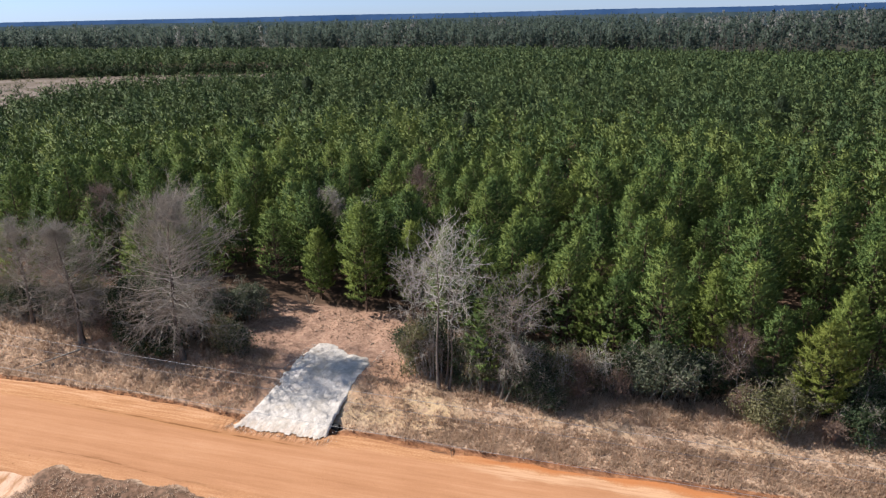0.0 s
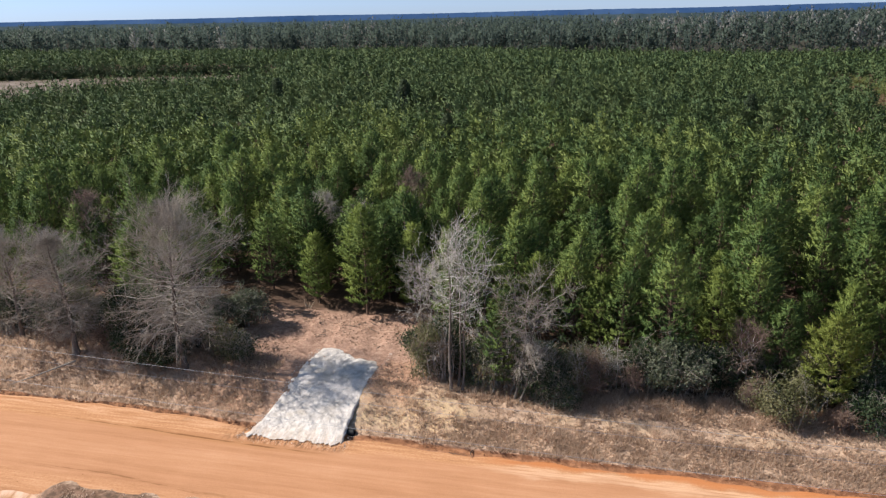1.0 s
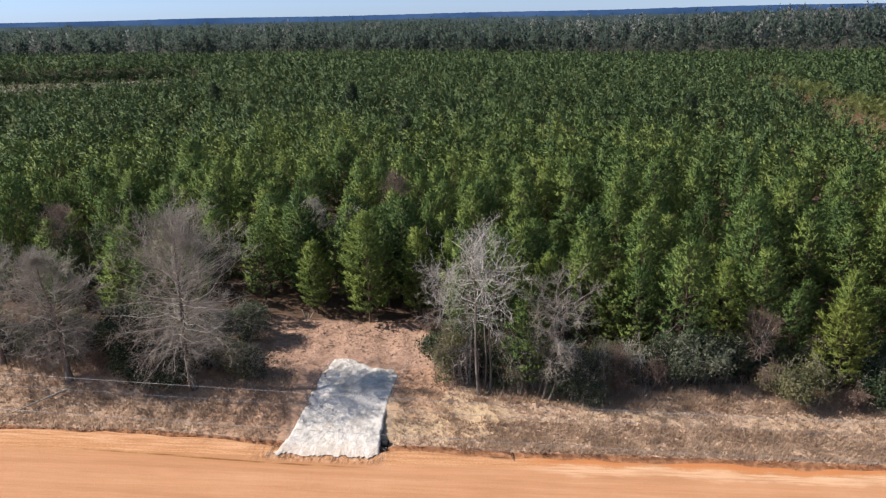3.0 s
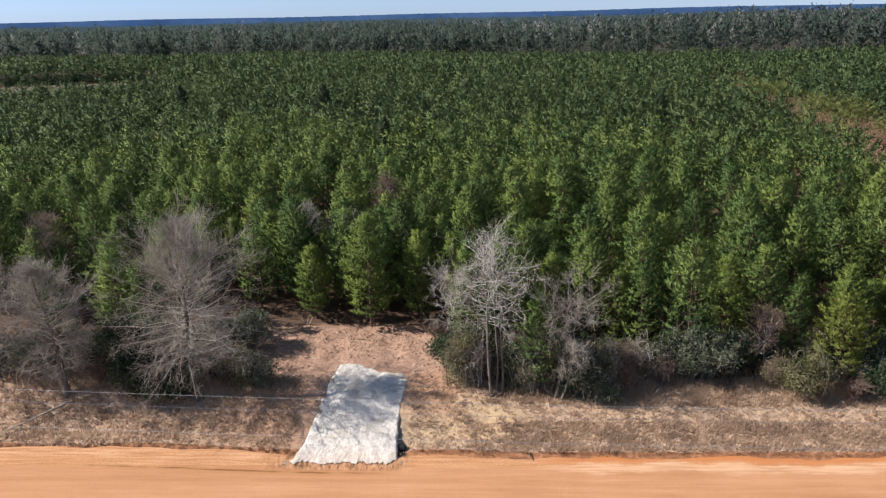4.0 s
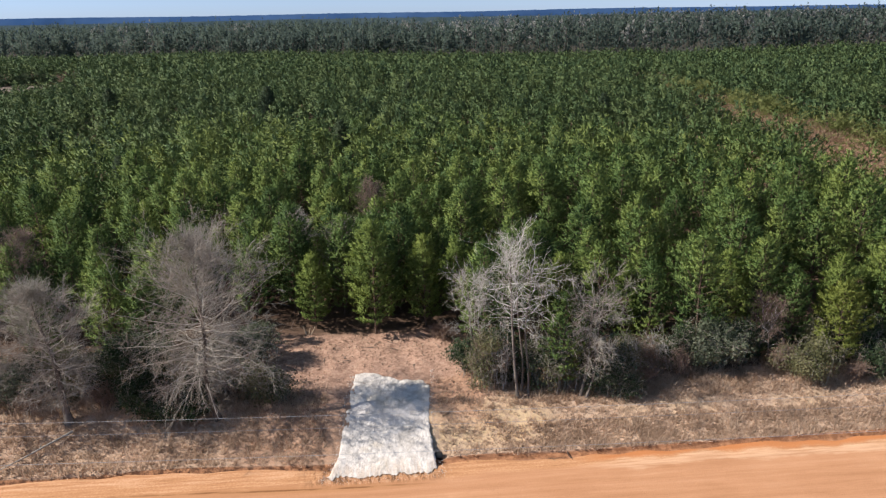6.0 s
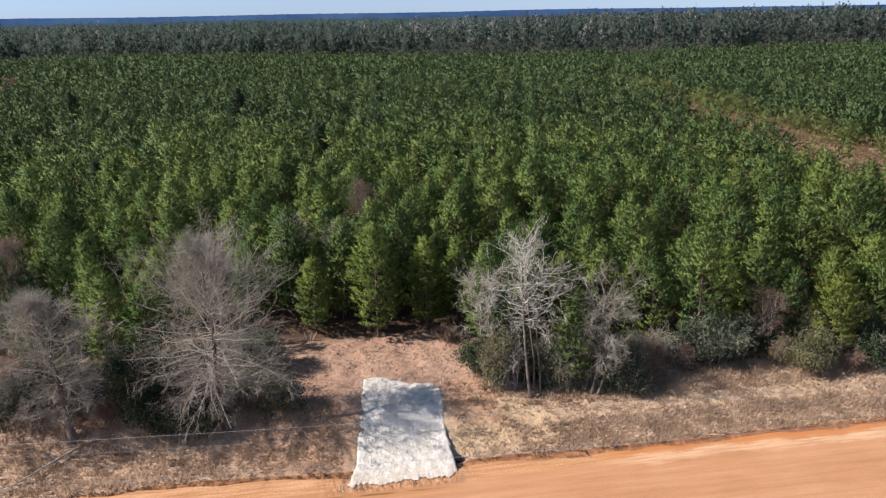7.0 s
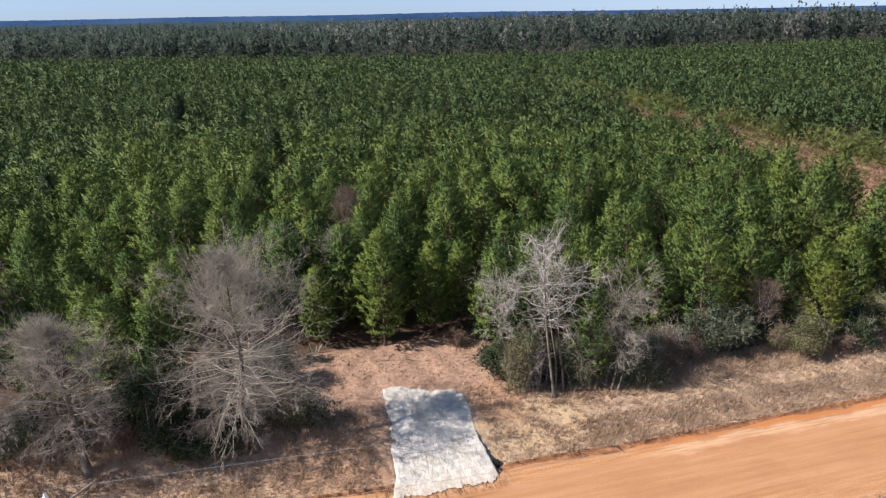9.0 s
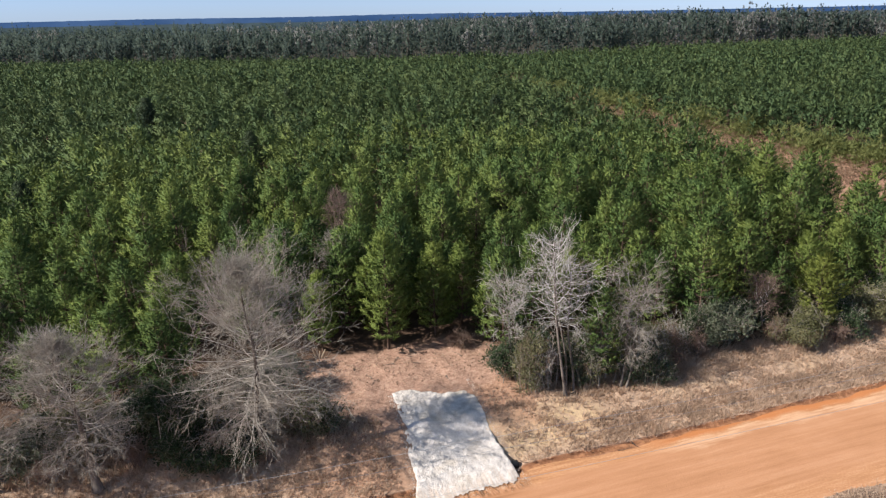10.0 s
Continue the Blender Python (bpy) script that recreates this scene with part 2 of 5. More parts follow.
def ground_material():
    n = Nodes("ground_cover")
    x, y, _ = n.axes()
    coarse = n.noise(0.35, 4, 0.6)
    fine = n.noise(3.0, 6, 0.7)
    grain = n.noise(14.0, 5, 0.7)
    wob = n.math("MULTIPLY", n.math("SUBTRACT", coarse, 0.5), 5.0)
    wob2 = n.math("MULTIPLY", n.math("SUBTRACT", fine, 0.5), 1.6)
    xx = n.math("ADD", x, n.math("ADD", wob, wob2))
    yy = n.math("ADD", y, n.math("ADD", n.math("MULTIPLY", wob, 0.5), wob2))
    speck = n.math("ADD", n.math("MULTIPLY", fine, 0.55), n.math("MULTIPLY", grain, 0.45))

    def box(x0, x1, y0, y1, soft):
        a = n.math("MULTIPLY", n.range(xx, x0 - soft, x0 + soft), n.range(xx, x1 - soft, x1 + soft, 1, 0))
        b = n.math("MULTIPLY", n.range(yy, y0 - soft, y0 + soft), n.range(yy, y1 - soft, y1 + soft, 1, 0))
        return n.math("MULTIPLY", a, b)

    litter = n.ramp(speck, (0.3, (0.045, 0.032, 0.024)), (0.55, (0.10, 0.062, 0.043)), (0.75, (0.17, 0.11, 0.075)))
    straw = n.ramp(speck, (0.32, (0.25, 0.167, 0.119)), (0.5, (0.40, 0.278, 0.197)), (0.68, (0.56, 0.41, 0.30)))
    dirt = n.ramp(speck, (0.34, (0.14, 0.078, 0.057)), (0.5, (0.32, 0.196, 0.142)), (0.66, (0.50, 0.345, 0.255)))
    sand = n.ramp(speck, (0.3, (0.40, 0.27, 0.155)), (0.7, (0.60, 0.44, 0.27)))
    clay = n.ramp(speck, (0.3, (0.30, 0.15, 0.075)), (0.7, (0.50, 0.27, 0.14)))
    red = n.ramp(speck, (0.35, (0.20, 0.115, 0.08)), (0.65, (0.42, 0.25, 0.165)))
    pale = n.ramp(n.math("ADD", n.math("MULTIPLY", speck, 0.5), n.math("MULTIPLY", n.noise(0.09, 4, 0.6), 0.5)), (0.40, (0.085, 0.070, 0.05)), (0.5, (0.155, 0.12, 0.098)), (0.62, (0.24, 0.195, 0.168)))

    col = n.mix(n.math("MULTIPLY", n.range(coarse, 0.54, 0.68), 0.15), litter, red)
    col = n.mix(box(-400, 400, 24, 37.6, 1.0), col, straw)
    col = n.mix(box(-27.0, -12.2, 35.8, 46.2, 0.8), col, dirt)
    col = n.mix(n.math("MULTIPLY", box(-400, -26, 33.2, 35.0, 0.6), n.range(coarse, 0.47, 0.6, 0, 0.4)), col, dirt)
    col = n.mix(n.math("MULTIPLY", box(-16.5, -9.0, 33.0, 36.0, 0.9), n.range(fine, 0.35, 0.6)), col, sand)
    scraped = n.math("MULTIPLY", n.math("ADD", box(-26.5, -20.5, 32.0, 36.2, 0.7), box(-15.8, -13.0, 34.5, 39.0, 0.5)), n.range(fine, 0.36, 0.58, 0.35, 0.9))
    col = n.mix(scraped, col, n.ramp(speck, (0.34, (0.17, 0.088, 0.052)), (0.5, (0.36, 0.205, 0.13)), (0.66, (0.54, 0.35, 0.24))))
    col = n.mix(n.math("MULTIPLY", box(-9.0, 30, 34.0, 35.6, 0.5), n.range(coarse, 0.5, 0.62, 0, 0.35)), col, sand)
    col = n.mix(n.range(yy, 22.0, 24.0, 1, 0), col, straw)
    wash = n.mix(n.range(n.noise(1.0, 4, 0.6, (1.4, 0.5, 1)), 0.38, 0.60), clay, (0.62, 0.415, 0.30))
    col = n.mix(box(-40, -30.2, 10, 25.9, 0.5), col, wash)
    col = n.mix(n.math("MULTIPLY", box(-30.0, -18.5, 18, 25.2, 0.4), 0.85), col, n.mix(n.range(fine, 0.42, 0.62), n.mix(n.range(coarse, 0.45, 0.6), litter, (0.10, 0.048, 0.027)), (0.20, 0.115, 0.078)))
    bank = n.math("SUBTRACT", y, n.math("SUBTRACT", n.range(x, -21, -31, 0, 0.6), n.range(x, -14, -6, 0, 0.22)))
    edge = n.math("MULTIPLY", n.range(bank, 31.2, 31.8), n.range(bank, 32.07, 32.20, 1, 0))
    # red clay lip; on the left the undercut's shadow is painted into it
    lip_shade = n.mix(n.range(x, -19, -23), (0.22, 0.10, 0.052), (0.085, 0.040, 0.023))
    col = n.mix(edge, col, n.mix(n.range(fine, 0.42, 0.64), lip_shade, (0.36, 0.175, 0.092)))
    near_side = n.math("SUBTRACT", x, n.math("MULTIPLY", n.math("SUBTRACT", y, 71.0), 0.15))
    far_side = n.math("SUBTRACT", x, n.math("MULTIPLY", n.math("SUBTRACT", y, 85.0), 0.03))
    firebreak = n.math("MULTIPLY", n.range(near_side, 27, 31), n.range(far_side, 64, 67, 1, 0))
    firebreak = n.math("MULTIPLY", firebreak, n.math("MULTIPLY", n.range(y, 48, 54), n.range(y, 218, 228, 1, 0)))
    col = n.mix(firebreak, col, red)
    past = n.range(n.math("SUBTRACT", y, n.math("MULTIPLY", x, 0.37)), 314, 318, 1, 0)
    end = n.range(n.math("ADD", x, n.math("MULTIPLY", y, 0.278)), -51, -47, 1, 0)
    hither = n.range(n.math("SUBTRACT", x, n.math("MULTIPLY", n.math("MAXIMUM", n.math("SUBTRACT", y, 158.0), 0.0), 1.18)), -136, -132, 1, 0)
    field = n.math("MULTIPLY", past, n.math("MULTIPLY", end, hither))
    col = n.mix(field, col, pale)
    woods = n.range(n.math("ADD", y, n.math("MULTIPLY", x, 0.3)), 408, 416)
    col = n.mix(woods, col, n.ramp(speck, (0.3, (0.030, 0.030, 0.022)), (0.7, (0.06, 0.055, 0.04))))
    n.bump(speck, 0.8, 0.12)
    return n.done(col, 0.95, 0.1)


def road_material():
    n = Nodes("orange_clay_road")
    x, y, _ = n.axes()
    streak = n.noise(1.0, 5, 0.6, (0.06, 1.3, 1))
    streak2 = n.noise(1.0, 6, 0.65, (0.35, 5.0, 1))
    blot = n.noise(0.28, 4, 0.6)
    grain = n.noise(9.0, 6, 0.75)
    f = n.math("ADD", n.math("MULTIPLY", streak, 0.45), n.math("MULTIPLY", streak2, 0.25))
    f = n.math("ADD", f, n.math("ADD", n.math("MULTIPLY", grain, 0.15), n.math("MULTIPLY", blot, 0.15)))
    col = n.ramp(f, (0.32, (0.308, 0.144, 0.070)), (0.5, (0.412, 0.206, 0.109)), (0.68, (0.50, 0.273, 0.158)))
    yy = n.math("ADD", y, n.math("MULTIPLY", n.math("SUBTRACT", blot, 0.5), 1.6))
    xs = n.math("ADD", x, n.math("MULTIPLY", n.math("SUBTRACT", blot, 0.5), 3.0))
    # damp wheel line and scraped shoulder on the far side
    bend = n.math("MULTIPLY", n.math("MINIMUM", n.math("ADD", x, 20.0), 0.0), 0.052)
    rut = n.math("ADD", n.math("ADD", y, bend), n.math("MULTIPLY", n.math("SUBTRACT", blot, 0.5), 0.2))
    line = n.math("MULTIPLY", n.range(rut, 29.96, 30.02), n.range(rut, 30.07, 30.18, 1, 0))
    line = n.math("MULTIPLY", line, n.math("MULTIPLY", n.range(streak2, 0.38, 0.54), n.range(x, -15, -20)))
    band = n.math("MULTIPLY", n.range(rut, 29.6, 29.95), n.range(rut, 30.2, 30.5, 1, 0))
    col = n.mix(n.math("MULTIPLY", band, n.range(x, -14, -22, 0, 0.45)), col, (0.33, 0.155, 0.062))
    pale = n.math("MULTIPLY", n.range(rut, 30.75, 31.0), n.math("MULTIPLY", n.range(streak2, 0.42, 0.56), n.range(x, -19, -26, 0, 0.7)))
    col = n.mix(pale, col, (0.66, 0.44, 0.315))
    col = n.mix(n.math("MULTIPLY", line, 0.95), col, (0.18, 0.078, 0.032))
    slip = n.math("ADD", y, n.math("ADD", n.math("MULTIPLY", n.math("MAXIMUM", n.math("ADD", x, 27.0), 0.0), 0.09), n.math("MULTIPLY", n.math("SUBTRACT", blot, 0.5), 0.7)))
    trace = n.math("MULTIPLY", n.range(slip, 26.16, 26.26), n.range(slip, 26.32, 26.44, 1, 0))
    trace = n.math("MULTIPLY", trace, n.math("MULTIPLY", n.math("MULTIPLY", n.range(x, -16, -21), n.range(x, -35, -31)), n.range(streak2, 0.42, 0.56)))
    col = n.mix(n.math("MULTIPLY", trace, 0.8), col, (0.22, 0.10, 0.045))
    edge = n.range(yy, 30.4, 30.9)
    rough_edge = n.ramp(n.math("ADD", n.math("MULTIPLY", grain, 0.5), n.math("MULTIPLY", streak2, 0.5)),
                        (0.32, (0.24, 0.108, 0.05)), (0.5, (0.43, 0.215, 0.105)), (0.66, (0.58, 0.35, 0.205)))
    col = n.mix(n.math("MULTIPLY", edge, 0.85), col, rough_edge)
    stain = n.math("MULTIPLY", n.range(yy, 30.9, 31.3), n.range(x, -9.5, -5.5))
    col = n.mix(n.math("MULTIPLY", stain, 0.8), col, (0.42, 0.155, 0.055))
    chalk = n.math("MULTIPLY", n.range(yy, 30.0, 30.4), n.range(yy, 30.8, 31.1, 1, 0))
    chalk = n.math("MULTIPLY", chalk, n.range(x, -9, -5))
    col = n.mix(n.math("MULTIPLY", chalk, n.range(streak2, 0.35, 0.6, 0.15, 0.55)), col, (0.64, 0.42, 0.27))
    scuff = n.noise(1.0, 6, 0.75, (3.4, 0.9, 1))
    zone = n.math("MULTIPLY", n.range(y, 30.1, 30.7), n.math("MULTIPLY", n.range(xs, -24.0, -21.5), n.range(xs, -16.5, -14.5, 1, 0)))
    col = n.mix(n.math("MULTIPLY", zone, n.range(scuff, 0.49, 0.56)), col, (0.17, 0.083, 0.042))
    col = n.mix(n.math("MULTIPLY", n.math("MULTIPLY", zone, 0.55), n.range(scuff, 0.44, 0.36)), col, (0.60, 0.43, 0.28))
    near = n.range(yy, 25.2, 26.2, 1, 0)
    col = n.mix(n.math("MULTIPLY", near, 0.55), col, rough_edge)
    n.bump(n.math("ADD", grain, streak2), 0.45, 0.06)
    return n.done(col, 0.95, 0.1)


def gravel_material():
    n = Nodes("crushed_limestone")
    x, y, _ = n.axes()
    grain = n.noise(16.0, 6, 0.75)
    clump = n.noise(2.2, 5, 0.6)
    f = n.math("ADD", n.math("MULTIPLY", grain, 0.5), n.math("MULTIPLY", clump, 0.5))
    col = n.ramp(f, (0.34, (0.35, 0.308, 0.27)), (0.48, (0.56, 0.503, 0.458)), (0.62, (0.735, 0.67, 0.62)))
    streak = n.noise(1.0, 5, 0.65, (5.0, 0.8, 1))
    mud = n.math("MULTIPLY", n.range(n.math("ADD", y, n.math("MULTIPLY", streak, -2.0)), 31.2, 30.2), n.range(streak, 0.40, 0.56))
    col = n.mix(n.math("MULTIPLY", mud, 0.35), col, (0.46, 0.29, 0.17))
    stain = n.math("MULTIPLY", n.range(n.noise(0.7, 4, 0.6), 0.52, 0.66), 0.35)
    col = n.mix(stain, col, (0.50, 0.41, 0.31))
    n.bump(n.math("ADD", grain, n.math("MULTIPLY", clump, 1.5)), 0.9, 0.06)
    return n.done(col, 0.9, 0.2)


M_GROUND = ground_material()
M_ROAD = road_material()
M_GRAVEL = gravel_material()
M_CLOD = plain("clay_clods", (0.25, 0.12, 0.055), (0.46, 0.25, 0.12), 3.0, 0.95, 0.1)
M_BLACK = plain("black_plastic", (0.008, 0.008, 0.009), (0.02, 0.02, 0.02), 5.0, 0.5, 0.3)
M_POLE = bark("weathered_pole_wood", (0.10, 0.08, 0.065), (0.20, 0.17, 0.14))
M_WIRE = plain("aluminium_wire", (0.30, 0.30, 0.31), (0.40, 0.40, 0.41), 2.0, 0.5, 0.4, 0.3)
M_PORCELAIN = plain("white_porcelain", (0.72, 0.72, 0.70), (0.82, 0.82, 0.80), 8.0, 0.25, 0.5)
M_STUMP = bark("broken_pale_wood", (0.30, 0.22, 0.15), (0.58, 0.47, 0.35))
# aerial haze is put into these two colours, strongest on the far ridge
M_HILL_NEAR = plain("hazy_distant_woods", (0.028, 0.043, 0.050), (0.048, 0.066, 0.072), 0.02, 1.0, 0.0)
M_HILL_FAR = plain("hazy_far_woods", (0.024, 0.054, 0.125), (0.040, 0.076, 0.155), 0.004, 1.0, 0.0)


# ---- ground, road, pad ----
def forest_edge(x):
    x = np.asarray(x, float)
    return np.maximum(np.minimum(488 + 0.42 * (x + 150), 432 - 0.33 * x), 370)


def bank_shift(x):
    """How far the grass bank stands back from the road's straight edge."""
    return 0.6 * smooth_step(-21, -31, x) - 0.22 * smooth_step(-14, -6, x)


def pad_sides(y):
    """Left and right edge of the gravel driveway."""
    w = np.clip((y - 31.1) / 8.6, 0, 1)
    return -21.55 + 0.90 * w - 9.0 * np.clip(0.22 - w, 0, 1) ** 2, -15.95 + 0.12 * w - 0.25 * np.sin(w * 3.14)


def height(x, y):
    """Height of the ground."""
    x, y = np.asarray(x, float), np.asarray(y, float)
    left, right = pad_sides(y)
    bed = smooth_step(left + 0.25, left + 0.75, x) * smooth_step(right - 0.25, right - 0.75, x) * smooth_step(38.3, 37.7, y) * smooth_step(31.4, 31.9, y)
    ditch = np.exp(-((x - right - 0.25) / 0.35) ** 2 - ((y - 32.35) / 0.4) ** 2)
    return lie_of_land(x, y) - 0.45 * bed - 0.35 * ditch


def lie_of_land(x, y):
    """Height of the ground before the driveway was laid."""
    x, y = np.asarray(x, float), np.asarray(y, float)
    y = y - bank_shift(x) * smooth_step(28, 31, y) * smooth_step(38, 34, y)
    top = 1.2 + 0.75 * smooth_step(-20, -36, x)
    lip = 32.0 + 0.16 * ripple(x, 0 * y, 2.5) + 0.03 * ripple(x, 0 * y + 9, 0.6)
    z = 0.14 * smooth_step(lip, lip + 0.12, y) + (top - 0.14) * smooth_step(32.2, 37.5, y)
    z = z + 0.10 * ripple(x, y, 3.0) * smooth_step(32.5, 34, y) + 0.05 * ripple(y, x, 0.9) * smooth_step(32.3, 33, y)
    z = z - 0.06 * smooth_step(32.2, 31.9, y) * smooth_step(24.2, 24.6, y)
    cleared = smooth_step(-28, -26, x) * smooth_step(-11.5, -13, x) * smooth_step(35, 36.5, y) * smooth_step(47, 45.5, y)
    z = z + cleared * (0.07 * ripple(x + 3, y, 1.0) + 0.05 * ripple(y, x - 5, 0.45))
    near = smooth_step(24.6, 23.2, y)
    z = z + near * (-0.25 + 0.12 * ripple(x, y, 2.0))
    spoil = smooth_step(-30.4, -29.0, x + 0.4 * ripple(x, y, 1.4)) * smooth_step(-17, -21, x) * smooth_step(25.4, 24.7, y + 0.25 * ripple(y, x, 1.1))
    z = z + spoil * (0.17 + 0.06 * ripple(x, y, 0.8) + 0.03 * ripple(y, x, 0.3))
    far = smooth_step(180, 410, y + 0.3 * x)
    return z - 6.5 * far * (1 - 0.45 * smooth_step(60, 260, x))


def spread(a, b, step, far_lo, far_hi):
    """Coordinates with an even step from a to b, and growing steps out to the ends."""
    mid = list(np.arange(a, b + step / 2, step))
    lo, hi, d = [a], [b], step
    while hi[-1] < far_hi or lo[-1] > far_lo:
        d *= 1.22
        hi.append(hi[-1] + d)
        lo.append(lo[-1] - d)
    lo = [max(v, far_lo) for v in lo[1:] if v > far_lo * 1.2]
    hi = [min(v, far_hi) for v in hi[1:] if v < far_hi * 1.2]
    return np.array(sorted(set(lo + mid + hi)))


def sheet(xs, ys, z_of):
    gx, gy = np.meshgrid(xs, ys)
    verts = np.stack([gx, gy, z_of(gx, gy)], axis=-1).reshape(-1, 3)
    w = len(xs)
    i, j = np.meshgrid(np.arange(w - 1), np.arange(len(ys) - 1))
    a = (j * w + i).ravel()
    return verts, np.stack([a, a + 1, a + 1 + w, a + w], axis=1)


ys = spread(14, 58, 0.35, -4800, 4800)
ys = np.array(sorted([v for v in ys if not 31.5 < v < 32.7] + list(np.arange(31.5, 32.71, 0.06))))
v, f = sheet(spread(-62, 36, 0.3, -4800, 4800), ys, height)
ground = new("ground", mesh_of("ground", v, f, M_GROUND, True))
tagged(ground, "brown ground with dry grass, bare dirt and pine litter", "ground", kind="structure")


def road_height(x, y):
    across = (y - 28.1) / 3.9
    rut = 0.018 * np.sin(y * 4.2 + 0.6 * ripple(x, 0 * y, 9)) + 0.012 * ripple(x * 0.3, y, 0.8)
    return 0.05 * (1 - across ** 2) + rut - 0.16 * smooth_step(0.9, 1.06, np.abs(across))


xs = spread(-62, 36, 0.3, -900, 900)
v, f = sheet(xs, np.linspace(24.0, 32.25, 40), road_height)
inner = np.clip((v[:, 1] - 24.0) / 8.25, 0, 1)
v[:, 1] += (inner - 0.5) * 0.5 * ripple(v[:, 0], 3 + 0 * v[:, 0], 1.7) + smooth_step(0.5, 1.0, inner) * bank_shift(v[:, 0])
road = new("road", mesh_of("road", v, f, M_ROAD, True))
tagged(road, "graded orange clay dirt road with scraped muddy edges", "road", kind="structure")


def gravel_pad():
    nx, ny = 72, 60
    u, w = np.meshgrid(np.linspace(0, 1, nx), np.linspace(0, 1, ny))
    rag = 0.05 * ripple(w * 8, u * 8, 0.9) + 0.025 * ripple(w * 30, u * 8, 0.9) + rng.normal(size=u.shape) * 0.02
    left, right = pad_sides(31.1 + 8.6 * w)
    front = 31.0 + 0.16 * ripple(u * 9, 0 * u, 0.8) + 0.12 * ripple(u * 26, 0 * u + 4, 0.8) + 0.07 * ripple(u * 70, 0 * u + 2, 0.8)
    back = 40.4 - 1.15 * smooth_step(0.15, 0.7, u) - 0.6 * u - 0.5 * smooth_step(0.9, 1.0, u) - 0.25 * smooth_step(0.12, 0.0, u) + 0.10 * ripple(u * 9, 5 + 0 * u, 1.1)
    edge = np.abs(u - 0.5) * 2
    x = left + (right - left) * u + rag * edge
    y = 31.0 + (front - 31.0) * (1 - w) ** 22 + (back - 31.0) * w + (1 - w) * 0
    z = np.maximum(0.10 + 1.12 * w ** 0.85, lie_of_land(x, y) + 0.03) + 0.016 * ripple(x, y, 0.4) + 0.02 * ripple(y, x, 1.1) + rng.normal(size=u.shape) * 0.012
    z = z * smooth_step(-0.04, 0.14, w) + 0.055 * (1 - smooth_step(-0.04, 0.14, w))
    rim = np.minimum(np.minimum(u, 1 - u) * nx, np.minimum(w, 1 - w) * ny)
    z = np.where(rim < 0.5, z - np.where(w < 0.01, 0.0, np.where(u > 0.5, 0.12, 0.07)), z)
    verts = np.stack([x, y, z], axis=-1).reshape(-1, 3)
    i, j = np.meshgrid(np.arange(nx - 1), np.arange(ny - 1))
    a = (j * nx + i).ravel()
    ob = new("gravel_driveway", mesh_of("gravel_driveway", verts, np.stack([a, a + 1, a + 1 + nx, a + nx], axis=1), M_GRAVEL, True))
    return tagged(ob, "short white crushed limestone driveway laid over the roadside ditch", "driveway", kind="structure")


gravel_pad()


# ---- young pines ----
def crown_radius(u, wide):
    """Radius of a young pine's crown at the share u of its height."""
    return wide * np.clip((1.02 - u) / 0.56, 0, 1) ** 0.92 * np.clip(0.72 + 1.1 * (u - 0.1), 0.3, 1.0)


def shoots(centre, axis, long, needles, reach, width, out, rough=0.28, spread_out=0.0):
    """Bottle-brush shoots: needles set in a spiral along an axis and pointing forward and outward. out: the way out of the crown."""
    n = len(centre)
    u = unit(np.cross(axis, rng.normal(size=axis.shape)))
    w = np.cross(axis, u)
    along = ((np.arange(needles) + rng.random((n, needles))) / needles)[..., None]
    ang = (np.arange(needles) * 2.4)[None, :] + rng.uniform(0, 6.28, (n, 1)) + rng.normal(size=(n, needles)) * 0.3
    side = u[:, None, :] * np.cos(ang)[..., None] + w[:, None, :] * np.sin(ang)[..., None]
    way = unit(axis[:, None, :] * 0.85 + side * (1.05 - 0.65 * along) + rng.normal(size=side.shape) * 0.15)
    long = np.broadcast_to(long, (n,))[:, None, None]
    base = centre[:, None, :] + axis[:, None, :] * long * along * 0.9
    reach = np.broadcast_to(reach, (n,))[:, None, None] * rng.uniform(0.75, 1.25, (n, needles, 1))
    flat = unit(np.cross(way, side * (1 - spread_out) + out[:, None, :] * spread_out) + rng.normal(size=way.shape) * 0.35) * reach * width
    tri = np.stack([base - flat, base + flat, base + way * reach], axis=2)
    soft = unit(out[:, None, :] * 0.95 + side * 0.42 + np.array([0, 0, 0.12]) + rng.normal(size=side.shape) * rough)
    facing = np.cross(tri[:, :, 1] - tri[:, :, 0], tri[:, :, 2] - tri[:, :, 0])
    turned = (facing * soft).sum(-1) < 0
    tri[turned] = tri[turned][:, ::-1]
    return tri.reshape(-1, 3), np.arange(n * needles * 3).reshape(-1, 3), np.repeat(soft.reshape(-1, 3), 3, axis=0)


